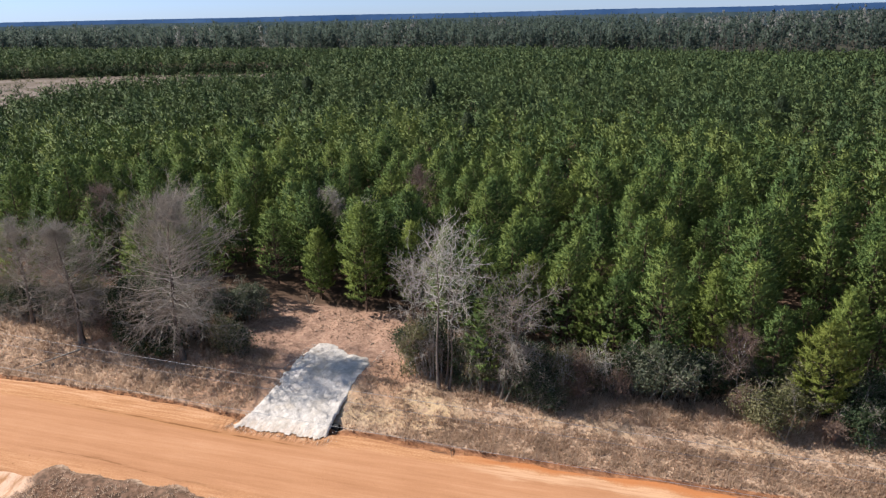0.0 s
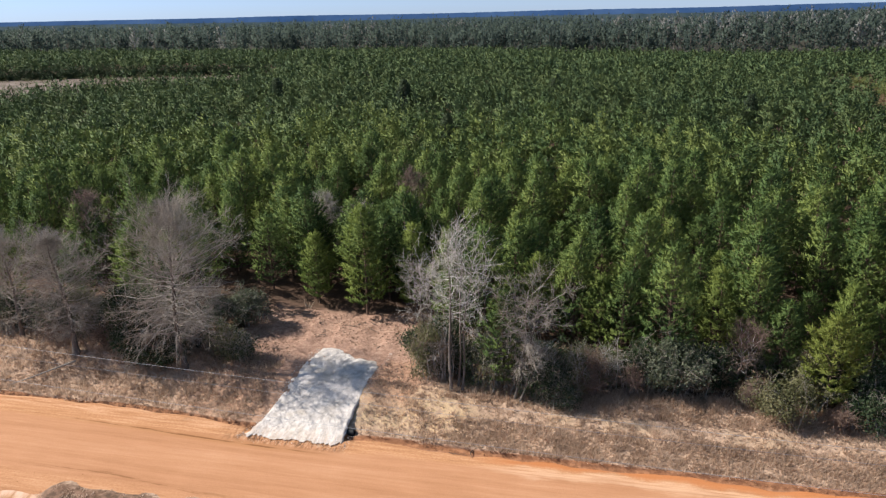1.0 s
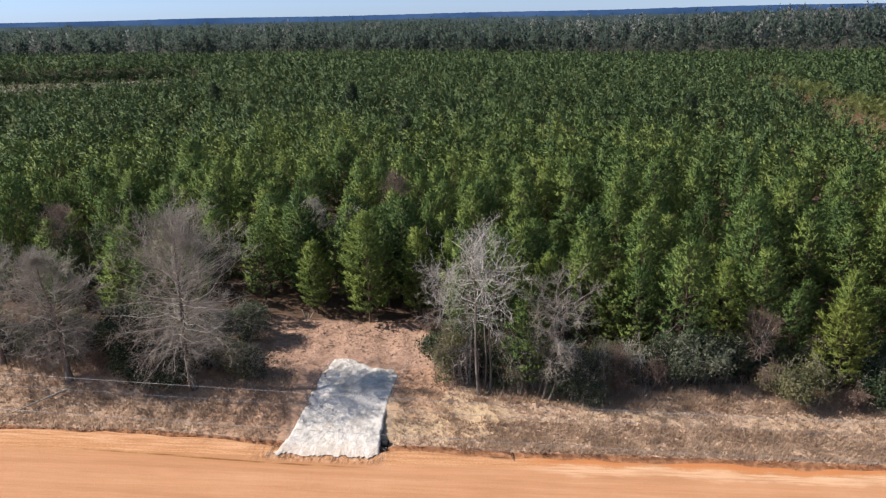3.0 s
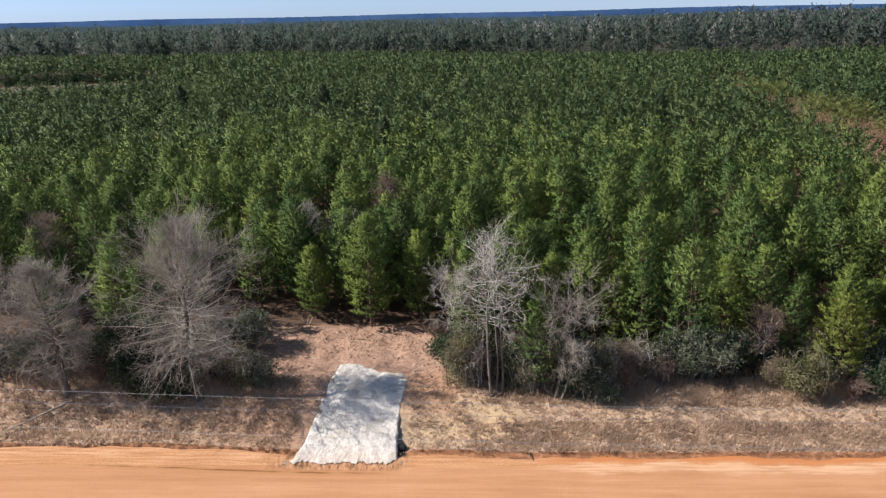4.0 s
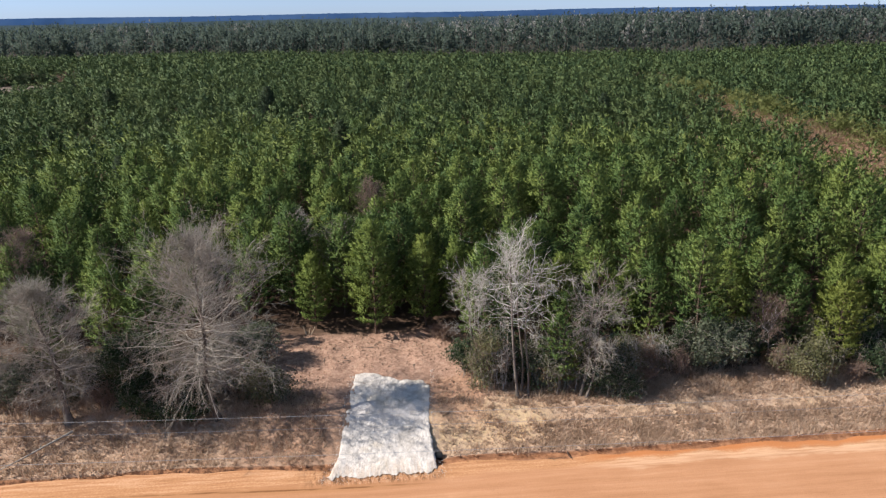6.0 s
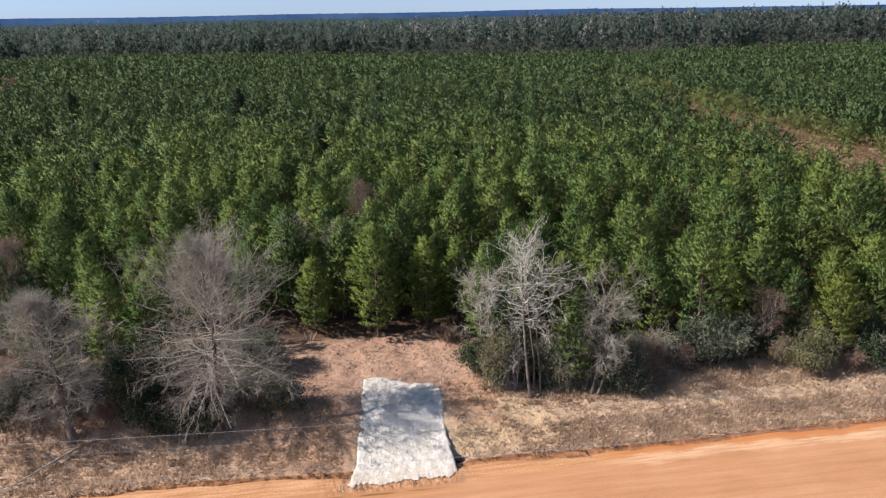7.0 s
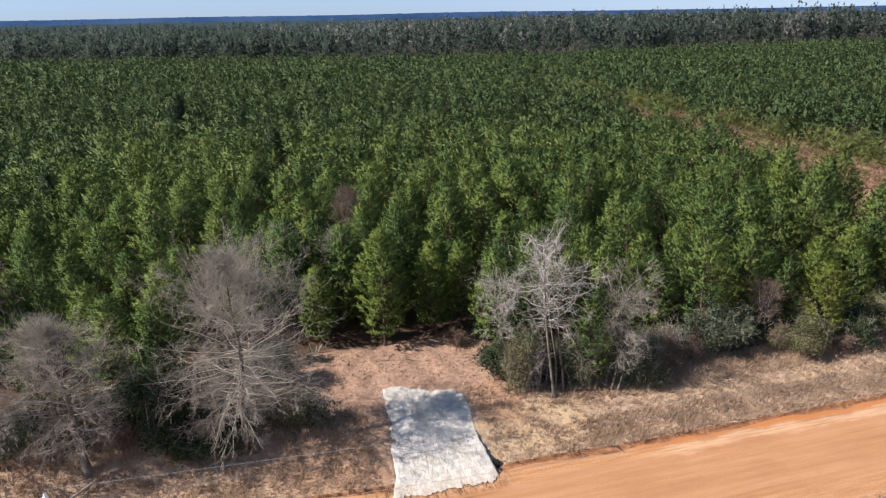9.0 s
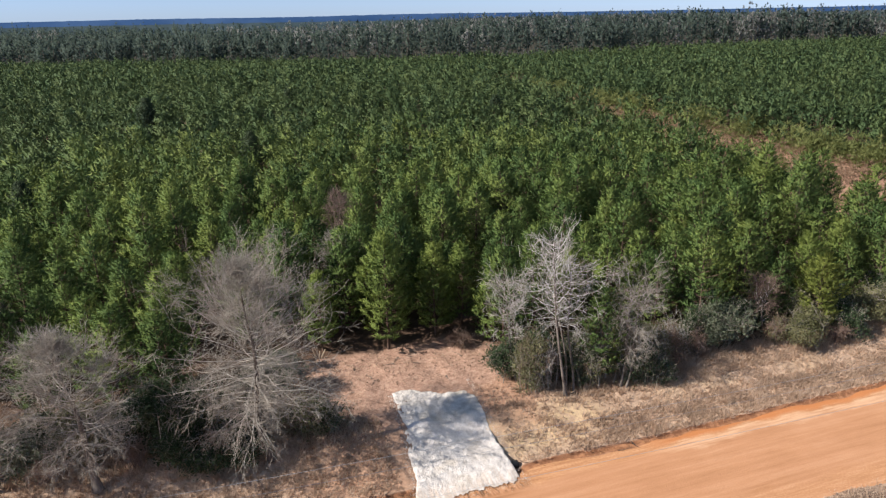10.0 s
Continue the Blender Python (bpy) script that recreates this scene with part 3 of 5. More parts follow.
def needle_tufts(centre, axis, size, count, width, open_to=0.42):
    """Brushes of needles, count to each centre, opened like a rosette round the axis."""
    n = len(centre)
    u = unit(np.cross(axis, rng.normal(size=axis.shape)))
    w = np.cross(axis, u)
    ang = (np.arange(count) * 2 * np.pi / count)[None, :] + rng.uniform(0, 0.9, (n, count))
    out = u[:, None, :] * np.cos(ang)[..., None] + w[:, None, :] * np.sin(ang)[..., None]
    tip = out * open_to + axis[:, None, :] * (0.75 + rng.normal(size=(n, count, 1)) * 0.25)
    way = unit(tip + rng.normal(size=tip.shape) * 0.18).reshape(-1, 3)
    side = np.cross(np.repeat(axis, count, axis=0), way)
    side = unit(side + rng.normal(size=side.shape) * 0.25)
    s = np.repeat(np.broadcast_to(size, (n,)), count) * rng.uniform(0.75, 1.2, n * count)
    base = np.repeat(centre, count, axis=0) - np.repeat(axis, count, axis=0) * (s * 0.2)[:, None]
    verts = np.stack([base - side * (s * width)[:, None], base + side * (s * width)[:, None], base + way * (s * 1.3)[:, None]], axis=1)
    return verts.reshape(-1, 3), np.arange(n * count * 3).reshape(-1, 3)


def pine_mesh(tall, wide, full=1):
    """Trunk with its limbs, and a crown of needle shoots on upswept branches."""
    p0, p1, r0, r1, foot, axis, long, out_way = [], [], [], [], [], [], [], []
    bend = rng.normal(size=2) * 0.12
    stem = lambda z: np.array([bend[0] * np.sin(z / tall * 3), bend[1] * np.sin(z / tall * 2.4), z])
    cuts = np.linspace(0, tall * 0.97, 9)
    for a, b in zip(cuts[:-1], cuts[1:]):
        p0.append(stem(a)), p1.append(stem(b))
        r0.append(0.085 * (1 - a / tall) + 0.012), r1.append(0.085 * (1 - b / tall) + 0.012)
    z = 0.8
    up = np.array([0, 0, 1.0])
    while z < tall * 0.97:
        u = z / tall
        reach = float(crown_radius(u, wide))
        spin = rng.uniform(0, 6.28)
        arms = 6 if u < 0.8 else 4
        for k in range(arms):
            ang = spin + k * 6.28 / arms + rng.normal() * 0.25
            out = np.array([math.cos(ang), math.sin(ang), 0])
            r = max(0.12, reach * rng.uniform(0.62, 1.18))
            lift = 0.30 + 0.85 * u + rng.normal() * 0.1
            start = stem(z)
            knee = start + out * r * 0.6 + up * r * lift * 0.4
            end = start + out * r + up * r * lift
            p0 += [start, knee]
            p1 += [knee, end]
            r0 += [0.022 * (1.2 - u), 0.014 * (1.2 - u)]
            r1 += [0.014 * (1.2 - u), 0.005]
            away = unit(out + up * (0.05 + 0.5 * u))
            tip_way = unit(out * 0.55 + up * (0.65 + 0.4 * u))
            foot.append(end - tip_way * 0.15), axis.append(unit(tip_way + rng.normal(size=3) * 0.15)), long.append(rng.uniform(0.38, 0.58)), out_way.append(away)
            twigs = full * (2 + int(r > 0.6) + int(r > 1.0) + int(r > 1.4))
            for j in range(twigs):
                q = 1.0 - 0.72 * (j + rng.random()) / twigs
                at = knee + (end - knee) * (q - 0.5) * 2 if q > 0.5 else start + (knee - start) * q * 2
                side = np.cross(out, up) * (1 if j % 2 else -1)
                way = unit(out * 0.45 + side * rng.uniform(0.3, 0.9) + up * rng.uniform(0.35, 0.9))
                step = 0.10 + 0.12 * r
                foot.append(at + way * step * 0.6), axis.append(way), long.append(rng.uniform(0.28, 0.5)), out_way.append(unit(away + side * 0.3 + rng.normal(size=3) * 0.1))
        z += 0.40 * (1.12 - 0.40 * u)
    top = stem(tall * 0.95)
    for k in range(4):
        foot.append(top + up * 0.12 * k), axis.append(unit(up + rng.normal(size=3) * 0.12)), long.append(0.3), out_way.append(up)
    wood = mesh_of("trunk", *tubes(p0, p1, r0, r1, 3), M_BARK_PINE)
    leaf = shoots(np.array(foot), np.array(axis), np.array(long), 13, 0.22, 0.14, np.array(out_way))
    return wood, leaf


def pine_kind(tall, wide, material, label, full=1):
    wood, (v, f, w) = pine_mesh(tall, wide, full)
    ob = thing("pine_tree", (0, 0, 0), label, "pine tree", "plantation pines")
    part("trunk", wood, ob)
    part("crown", mesh_of("crown", v, f, material, True, w), ob)
    return ob


def front_line(x):
    """Where the planted stand begins."""
    return np.where(x < -33.5, 39.4, np.where(x < -27.5, 44.6, np.where(x < -12.3, 48.6, np.where(x < -4, 42.5, 39.6)))) + 0.4 * ripple(x, 0 * x, 4)


def in_field(x, y):
    return (y - 0.37 * x < 316) & (x + 0.278 * y < -48) & (x - 1.18 * np.maximum(y - 158, 0) < -133)


def in_break(x, y):
    return (x - 0.15 * (y - 71) > 35.0 + 2.2 * ripple(x, y, 9)) & (x - 0.03 * (y - 85) < 65.0 + 1.6 * ripple(y, x, 7)) & (y > 50) & (y < 222)


def stand():
    """Places of the planted pines, row by row, with their heights."""
    lean = radians(15.0)
    dx, dy = math.sin(lean), math.cos(lean)
    rows = np.arange(-360, 360) * 3.6
    steps = np.arange(0, 480) * 2.1
    r, s = np.meshgrid(rows, steps)
    x = r * dy + s * dx + rng.normal(size=r.shape) * 0.65 - 20
    y = -r * dx + s * dy + rng.normal(size=r.shape) * 0.75 + 40
    x, y = x.ravel(), y.ravel()
    keep = (y > front_line(x)) & (y < forest_edge(x) - 3) & ~in_field(x, y) & ~in_break(x, y)
    keep &= (np.hypot(x, y) < 230) | (rng.random(len(x)) < 0.55)
    keep &= (x > -1.24 * (y + 12) - 8) & (x < -28 + 1.34 * y + 10) & (rng.random(len(x)) > 0.05)
    x, y = x[keep], y[keep]
    tall = 7.0 + 0.6 * ripple(x, y, 22) + 0.8 * ripple(y, x, 5) + rng.normal(size=len(x)) * 1.1
    gap = ripple(x + 31, y - 12, 7.5)
    keep = gap < 1.1
    return x[keep], y[keep], np.clip(tall, 4.3, 9.3)[keep]


px, py, pt = stand()
away = np.hypot(px + 15, py)
order = np.argsort(away)
px, py, pt, away = px[order], py[order], pt[order], away[order]
pz = height(px, py)

kinds = [pine_kind(t, w, M_NEEDLE, "young green plantation pine with soft upswept needle branches")
         for t, w in ((7.0, 1.45), (7.0, 1.6), (7.0, 1.35), (7.0, 1.7), (7.0, 1.5))]
front_pines = [(-19.3, 46.0, 8.4), (-15.6, 46.6, 7.0), (-23.7, 47.3, 5.8), (-21.6, 50.0, 7.8), (-17.4, 50.2, 8.4), (-13.2, 47.6, 6.4),
               (-7.7, 36.9, 6.4), (-33.6, 41.2, 6.4), (-35.8, 42.0, 6.6), (-39.5, 40.4, 6.4), (-45.0, 39.4, 6.8), (-25.6, 50.2, 7.4)]
light_pine = pine_kind(7.0, 1.45, M_NEEDLE_SUN, "lighter yellow-green young pine at the edge of the clearing", 2)
for i, (x, y, t) in enumerate(front_pines[:3] + front_pines[5:6] + [(-2.0, 42.4, 5.6), (12.2, 40.8, 6.4), (15.6, 41.4, 6.8), (5.2, 42.6, 6.4), (-6.2, 44.0, 6.2)]):
    m = Matrix.LocRotScale((x, y, float(height(x, y)) - 0.03), Euler((0, 0, i * 1.7)), (t / 7.0, t / 7.0, t / 7.0))
    if i:
        copy_thing(light_pine, Matrix.Identity(4)).matrix_basis = m
    else:
        light_pine.matrix_basis = m
front_pines = front_pines[3:5] + front_pines[6:]
NEAR = 290
spots = front_pines + [(px[i], py[i], pt[i]) for i in range(NEAR)]
for i, (x, y, t) in enumerate(spots):
    k = t / 7.0
    m = Matrix.LocRotScale((x, y, float(height(x, y)) - 0.03), Euler((0, 0, rng.uniform(0, 6.28))),
                           (k * rng.uniform(0.9, 1.12), k * rng.uniform(0.9, 1.12), k))
    if i < len(kinds):
        kinds[i].matrix_basis = m
    else:
        copy_thing(kinds[i % len(kinds)], Matrix.Identity(4)).matrix_basis = m


def pine_cloud(x, y, z, tall, foot, lumps, tufts, needles, size, width):
    """Crowns of many pines in one mesh: shoots at the branch ends, coarser with distance."""
    n = len(x)
    u = foot + (0.99 - foot) * (np.arange(lumps)[None, :] + rng.random((n, lumps))) / lumps
    wide = 1.72 * (tall / 7.0)[:, None] * rng.uniform(0.85, 1.15, (n, 1))
    r = crown_radius(u, wide) * rng.uniform(0.3, 1.25, (n, lumps))
    ang = np.arange(lumps)[None, :] * 2.4 + rng.uniform(0, 6.28, (n, 1)) + rng.normal(size=(n, lumps)) * 0.4
    r = r * (1 + 0.35 * np.sin(3 * ang + rng.uniform(0, 6.28, (n, 1)) + 9 * u))
    c = np.stack([x[:, None] + r * np.cos(ang), y[:, None] + r * np.sin(ang), z[:, None] + u * (tall[:, None] - 0.3) + 0.3 * r], axis=-1)
    away = np.stack([np.cos(ang), np.sin(ang), 0.10 + 0.6 * u], axis=-1)
    axis = np.stack([np.cos(ang) * 0.6, np.sin(ang) * 0.6, 0.8 + 0 * u], axis=-1)
    c, away, axis = (np.repeat(a.reshape(-1, 3), tufts, axis=0) for a in (c, away, axis))
    off = rng.normal(size=c.shape) * np.array([0.30, 0.30, 0.24])
    c, away, axis = c + off, unit(unit(away) + off * 0.5), unit(axis + off * 1.0 + rng.normal(size=c.shape) * 0.18)
    long = size * rng.uniform(0.7, 1.3, len(c)) * (1.3 - 0.7 * np.repeat(u.ravel(), tufts))
    tree = np.repeat(rng.random(n), lumps * tufts * needles * 3)
    return tree, *shoots(c - axis * long[:, None] * 0.4, axis, long, needles, long * 0.62, width, away, 0.27, 0.7)


blur = away + rng.normal(size=len(px)) * 9
index = np.arange(len(px))
edge_of_gap = (in_field(px - 3, py - 9) | in_break(px - 6, py)) & (away > 80)
rest = (index >= NEAR) & ~edge_of_gap
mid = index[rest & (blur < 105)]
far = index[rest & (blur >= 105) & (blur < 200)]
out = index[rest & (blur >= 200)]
rim = index[edge_of_gap & (index >= NEAR)]
for band, foot, lumps, tufts, needles, size, width in (
        (mid, 0.25, 15, 6, 5, 0.86, 0.19),
        (far, 0.32, 12, 4, 6, 0.95, 0.22),
        (out, 0.42, 9, 2, 5, 1.45, 0.29),
        (rim, 0.08, 16, 4, 5, 0.95, 0.22)):
    tree, v, f, w = pine_cloud(px[band], py[band], pz[band], pt[band], foot, lumps, tufts, needles, size, width)
    ob = new("pine_plantation", mesh_of("pine_plantation", v, f, M_NEEDLE_MID if band is mid else M_NEEDLE_HAZE, True, w, tree))
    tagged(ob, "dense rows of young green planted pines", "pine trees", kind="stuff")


def brush(n, place, tall, material, label, name="low_brush", size=0.5, k=7):
    """Low scrub as one mesh of leafy upright sprays."""
    x, y = place(n)
    z = height(x, y)
    h = tall * rng.uniform(0.4, 1.25, len(x))
    c = np.stack([x, y, z], 1).repeat(k, axis=0) + rng.normal(size=(len(x) * k, 3)) * np.array([size, size, 0.0])
    c[:, 2] += h.repeat(k) * rng.uniform(0.0, 0.85, len(c))
    a = unit(rng.normal(size=c.shape) * 0.35 + np.array([0, 0, 1.0]))
    s = size * rng.uniform(0.7, 1.3, len(c))
    v, f = needle_tufts(c, a, s * 0.9, 7, 0.11, 1.0)
    return tagged(new(name, mesh_of(name, v, f, material, True)), label, "brush", kind="stuff")


def along_break(n):
    y = rng.uniform(70, 222, n)
    lo, hi = 37 + 0.15 * (y - 71), 65 + 0.03 * (y - 85)
    return lo + (hi - lo) * rng.random(n), y


def far_side_of_field(n):
    x = rng.uniform(-330, -136, n)
    return x, 318 + 0.37 * x + rng.normal(size=n) * 2.2


def over_field(n):
    x = rng.uniform(-300, -120, n)
    y = 312 + 0.37 * x - 70 * rng.random(n) ** 1.5
    ok = in_field(x, y)
    return x[ok], y[ok]


def far_side_of_break(n):
    y = rng.uniform(72, 226, n)
    x = 63.5 + rng.normal(size=n) * 1.6 + 0.03 * (y - 85)
    ok = ripple(x, y, 6) > -0.1
    return x[ok], y[ok]


def forest_foot(n):
    x = rng.uniform(-560, 420, n)
    return x, forest_edge(x) + rng.normal(size=n) * 5


def under_edge(n):
    x = np.where(rng.random(n) < 0.45, rng.uniform(-55, -27.5, n), rng.uniform(-12, 26, n))
    return x, 38.6 + np.abs(rng.normal(size=n)) * 1.3


tall_pine = pine_kind(10.6, 2.2, M_NEEDLE_DARK, "taller dark green pine standing above the plantation", 3)
tall_pine.matrix_basis = Matrix.Translation((-38.0, 125.5, 0.9))
for x, y, k in ((-62.0, 96.0, 0.8), (-24.0, 98.0, 0.78), (-47.0, 78.0, 0.75), (21.0, 121.0, 0.8), (-70.0, 140.0, 0.9), (-12.0, 152.0, 0.85)):
    copy_thing(tall_pine, Matrix.Identity(4)).matrix_basis = Matrix.LocRotScale((x, y, 1.0), Euler((0, 0, x)), (k, k, k))


# ---- far woods ----
brush(1900, along_break, 1.5, M_LEAF_RUST, "reddish brown dead brush in the cut firebreak")
brush(500, along_break, 2.2, M_NEEDLE_YELLOW, "yellow-green saplings in the cut firebreak", "saplings")
brush(1500, far_side_of_field, 4.2, M_LEAF_DARK, "dark hedge along the bare field", "hedge", 1.1, 5)
brush(260, over_field, 1.2, M_LEAF_OLIVE, "scattered low brush on the bare field", "low_brush", 0.7, 5)
brush(1100, far_side_of_break, 4.2, M_NEEDLE_YELLOW, "yellow-green saplings beside the firebreak", "saplings", 0.9, 6)
brush(1700, forest_foot, 6.0, M_WOODS_HAZE, "dark undergrowth at the foot of the distant woods", "undergrowth", 1.9, 5)
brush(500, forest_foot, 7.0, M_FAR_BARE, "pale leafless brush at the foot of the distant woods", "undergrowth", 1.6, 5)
brush(420, under_edge, 1.7, M_LEAF_DARK, "dark undergrowth at the foot of the pines", "undergrowth")
brush(380, under_edge, 1.3, M_LEAF_RUST, "russet dead undergrowth at the foot of the pines", "undergrowth")


def far_woods():
    n = 4300
    x = rng.uniform(-900, 560, n)
    depth = rng.random(n) ** 1.7 * 520
    y = forest_edge(x) + depth + 6 * ripple(x, 0 * x, 30)
    keep = (x > -1.3 * y) & (x < 1.45 * y)
    x, y = x[keep], y[keep]
    z = height(x, y)
    tall = 20.0 + 2.5 * ripple(x, y, 60) + rng.normal(size=len(x)) * 1.7 + 3.4 * smooth_step(0, 250, x)
    bare = (ripple(x - 40, y * 1.2, 55) + 0.35 * rng.normal(size=len(x)) + 1.35 * smooth_step(-60, 140, x) - 0.6) > 0.80
    for mask, material, name, label, k, wide in ((~bare, M_WOODS_HAZE, "far_pine_woods", "distant tall dark green pine woods", 30, 3.7),
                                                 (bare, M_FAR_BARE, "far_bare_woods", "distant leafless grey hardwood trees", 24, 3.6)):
        xs, ys, zs, ts = x[mask], y[mask], z[mask], tall[mask]
        d = unit(rng.normal(size=(len(xs), k, 3)))
        big = wide * rng.uniform(0.75, 1.25, (len(xs), 1))
        r = big * rng.uniform(0.45, 1.05, (len(xs), k)) * (1 + 0.25 * np.sin(d[..., 0] * 5 + xs[:, None]) * np.cos(d[..., 2] * 6))
        r = np.minimum(r, 1.1 * wide)
        c = np.stack([xs[:, None] + d[..., 0] * r, ys[:, None] + d[..., 1] * r, (zs + ts * 0.58)[:, None] + d[..., 2] * r * (ts * 0.42 / wide)[:, None]], axis=-1).reshape(-1, 3)
        out = unit(d + np.array([0, 0, 0.25])).reshape(-1, 3)
        axis = unit(out * 0.6 + np.array([0, 0, 0.7]) + rng.normal(size=out.shape) * 0.3)
        long = rng.uniform(1.1, 1.9, len(c))
        v, f, w = shoots(c - axis * long[:, None] * 0.5, axis, long, 4, long * 0.85, 0.42, out)
        tv, tf = tubes(np.stack([xs, ys, zs - 0.5], 1), np.stack([xs, ys, zs + ts * 0.8], 1), 0.22 + 0 * xs, 0.10 + 0 * xs, 3)
        ob = tagged(new(name, mesh_of(name, v, f, material, True, w)), label, "woods", kind="stuff")
        ob = tagged(new(name + "_trunks", mesh_of(name, tv, tf, M_BARK_GREY)), "bare trunks of the distant woods", "trunks", kind="stuff")


far_woods()


def hills(y0, base, rise, step, material, label, seed):
    """A wooded rise on the horizon, with a ragged top."""
    x = np.arange(-1.5 * y0, 1.5 * y0, step)
    top = base + rise * (0.5 + 0.5 * ripple(x, 0 * x + seed * 91.0, 900)) + rng.normal(size=len(x)) * rise * 0.06
    back = np.stack([x, y0 + 0 * x + 350, top - 3], 1)
    face = np.stack([x, y0 + 0 * x + 30 * ripple(x, 0 * x, 200), top], 1)
    foot = np.stack([x, y0 + 0 * x - 60, 0 * x - 12], 1)
    n = len(x)
    a = np.arange(n - 1)
    faces = np.concatenate([np.stack([a, a + 1, a + 1 + n, a + n], 1), np.stack([a + n, a + 1 + n, a + 1 + 2 * n, a + 2 * n], 1)])
    ob = new("backdrop", mesh_of("backdrop", np.concatenate([foot, face, back]), faces, material))
    return tagged(ob, label, "distant hills", kind="structure")


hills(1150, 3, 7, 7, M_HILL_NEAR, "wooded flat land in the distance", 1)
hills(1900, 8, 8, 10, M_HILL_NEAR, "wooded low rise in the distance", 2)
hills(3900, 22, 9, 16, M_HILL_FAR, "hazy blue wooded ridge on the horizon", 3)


# ---- bare trees ----
def grow(tall, wide, trunk_r, limbs, shape, droop, subs, twigs, low=0.12, lean=(0, 0), stems=1, twig_len=0.55, curl=0.10, twig_r=0.0075, limb_r=0.40, heart=1.0, crook=0.13, seed=1):
    """Wood of a leafless tree as lists of tapered pieces: its trunks, each limb, and the fine crown."""
    trunks, limb_sets, crown = [], [], [[], [], [], []]
    rng = np.random.default_rng(seed)

    def seg(box, a, b, ra, rb):
        for col, value in zip(box, (a, b, ra, rb)):
            col.append(value)

    for s in range(stems):
        trunk = [[], [], [], []]
        trunks.append(trunk)
        foot = np.array([(s - (stems - 1) / 2) * 0.32, rng.normal() * 0.2, 0]) if stems > 1 else np.zeros(3)
        h = tall * (1 if s == 0 else rng.uniform(0.80, 0.97))
        tr = trunk_r * (1 if s == 0 else 0.75)
        tilt = np.array([lean[0] + (s - (stems - 1) / 2) * 0.035, lean[1] + rng.normal() * 0.01 * stems, 1.0])
        wob = rng.normal(size=(2, 2)) * 0.012 * h
        stem = lambda u, foot=foot, tilt=tilt, wob=wob, h=h: foot + tilt * u * h + np.array(
            [wob[0, 0] * math.sin(u * 5) + wob[0, 1] * math.sin(u * 9), wob[1, 0] * math.sin(u * 4) + wob[1, 1] * math.sin(u * 8), 0])
        cuts = np.linspace(0, 1, 13)
        for a, b in zip(cuts[:-1], cuts[1:]):
            flare = 1.5 if a == 0 else 1.0
            seg(trunk, stem(a), stem(b), tr * (1 - a) ** 0.85 * flare + 0.012, tr * (1 - b) ** 0.85 + 0.012)
        for i in range(limbs // stems):
            u = low + (0.985 - low) * ((i + rng.random()) / (limbs // stems)) ** 0.9
            ang = i * 2.4 + rng.normal() * 0.4
            out = np.array([math.cos(ang), math.sin(ang), 0])
            reach = wide * shape(u) * rng.uniform(0.8, 1.12)
            rise = droop(u) + rng.normal() * 0.12
            n = 6
            at = stem(u)
            r = max(0.012, tr * (1 - u) ** 0.8 * limb_r)
            way = unit(out + np.array([0, 0, rise]))
            pts = [at]
            for k in range(n):
                way = unit(way + rng.normal(size=3) * crook + np.array([0, 0, curl if u > 0.55 else -curl * 0.4]))
                pts.append(pts[-1] + way * reach / n)
            limb = [[], [], [], []]
            limb_sets.append(limb)
            for k in range(n):
                seg(limb, pts[k], pts[k + 1], r * (1 - k / n * 0.85), r * (1 - (k + 1) / n * 0.85))
            for j in range(subs):
                q = (0.10 + 0.90 * rng.random() ** heart) * n
                k = min(int(q), n - 1)
                start = pts[k] + (pts[k + 1] - pts[k]) * (q - k)
                main = unit(pts[k + 1] - pts[k])
                w2 = unit(main * 0.8 + rng.normal(size=3) * 0.55 + np.array([0, 0, 0.12 if u > 0.5 else -0.05]))
                length = reach * rng.uniform(0.16, 0.42) * (1.1 - 0.4 * q / n) + 0.15
                p = start
                r2 = max(twig_r, r * 0.35)
                line = [p]
                for c in range(3):
                    w2 = unit(w2 + rng.normal(size=3) * 0.2)
                    nxt = p + w2 * length / 3
                    seg(crown, p, nxt, r2 * (1 - c * 0.28), r2 * (1 - (c + 1) * 0.28))
                    p = nxt
                    line.append(p)
                for tw in range(twigs):
                    q2 = rng.uniform(0.2, 1.0) * 3
                    c = min(int(q2), 2)
                    s0 = line[c] + (line[c + 1] - line[c]) * (q2 - c)
                    w3 = unit(unit(line[c + 1] - line[c]) + rng.normal(size=3) * 0.6 + np.array([0, 0, 0.15]))
                    seg(crown, s0, s0 + w3 * twig_len * rng.uniform(0.5, 1.3), twig_r, twig_r * 0.5)
    return trunks, limb_sets, crown


def bare_tree(place, label, trunk=M_BARK_GREY, branch=M_TWIG, twig=M_TWIG, **kw):
    trunks, limb_sets, crown = grow(seed=int(place[0] * 37 + 4000), **kw)
    ob = thing("bare_tree", (place[0], place[1], float(height(place[0], place[1])) - 0.05), label, "tree")
    for one in trunks:
        part("trunk", mesh_of("trunk", *tubes(*one, 7), trunk, True), ob)
    for one in limb_sets:
        part("limb", mesh_of("limb", *tubes(*one, 4), branch, True), ob)
    part("crown", mesh_of("crown", *tubes(*crown, 3), twig), ob, "haze of fine leafless twigs")
    return ob


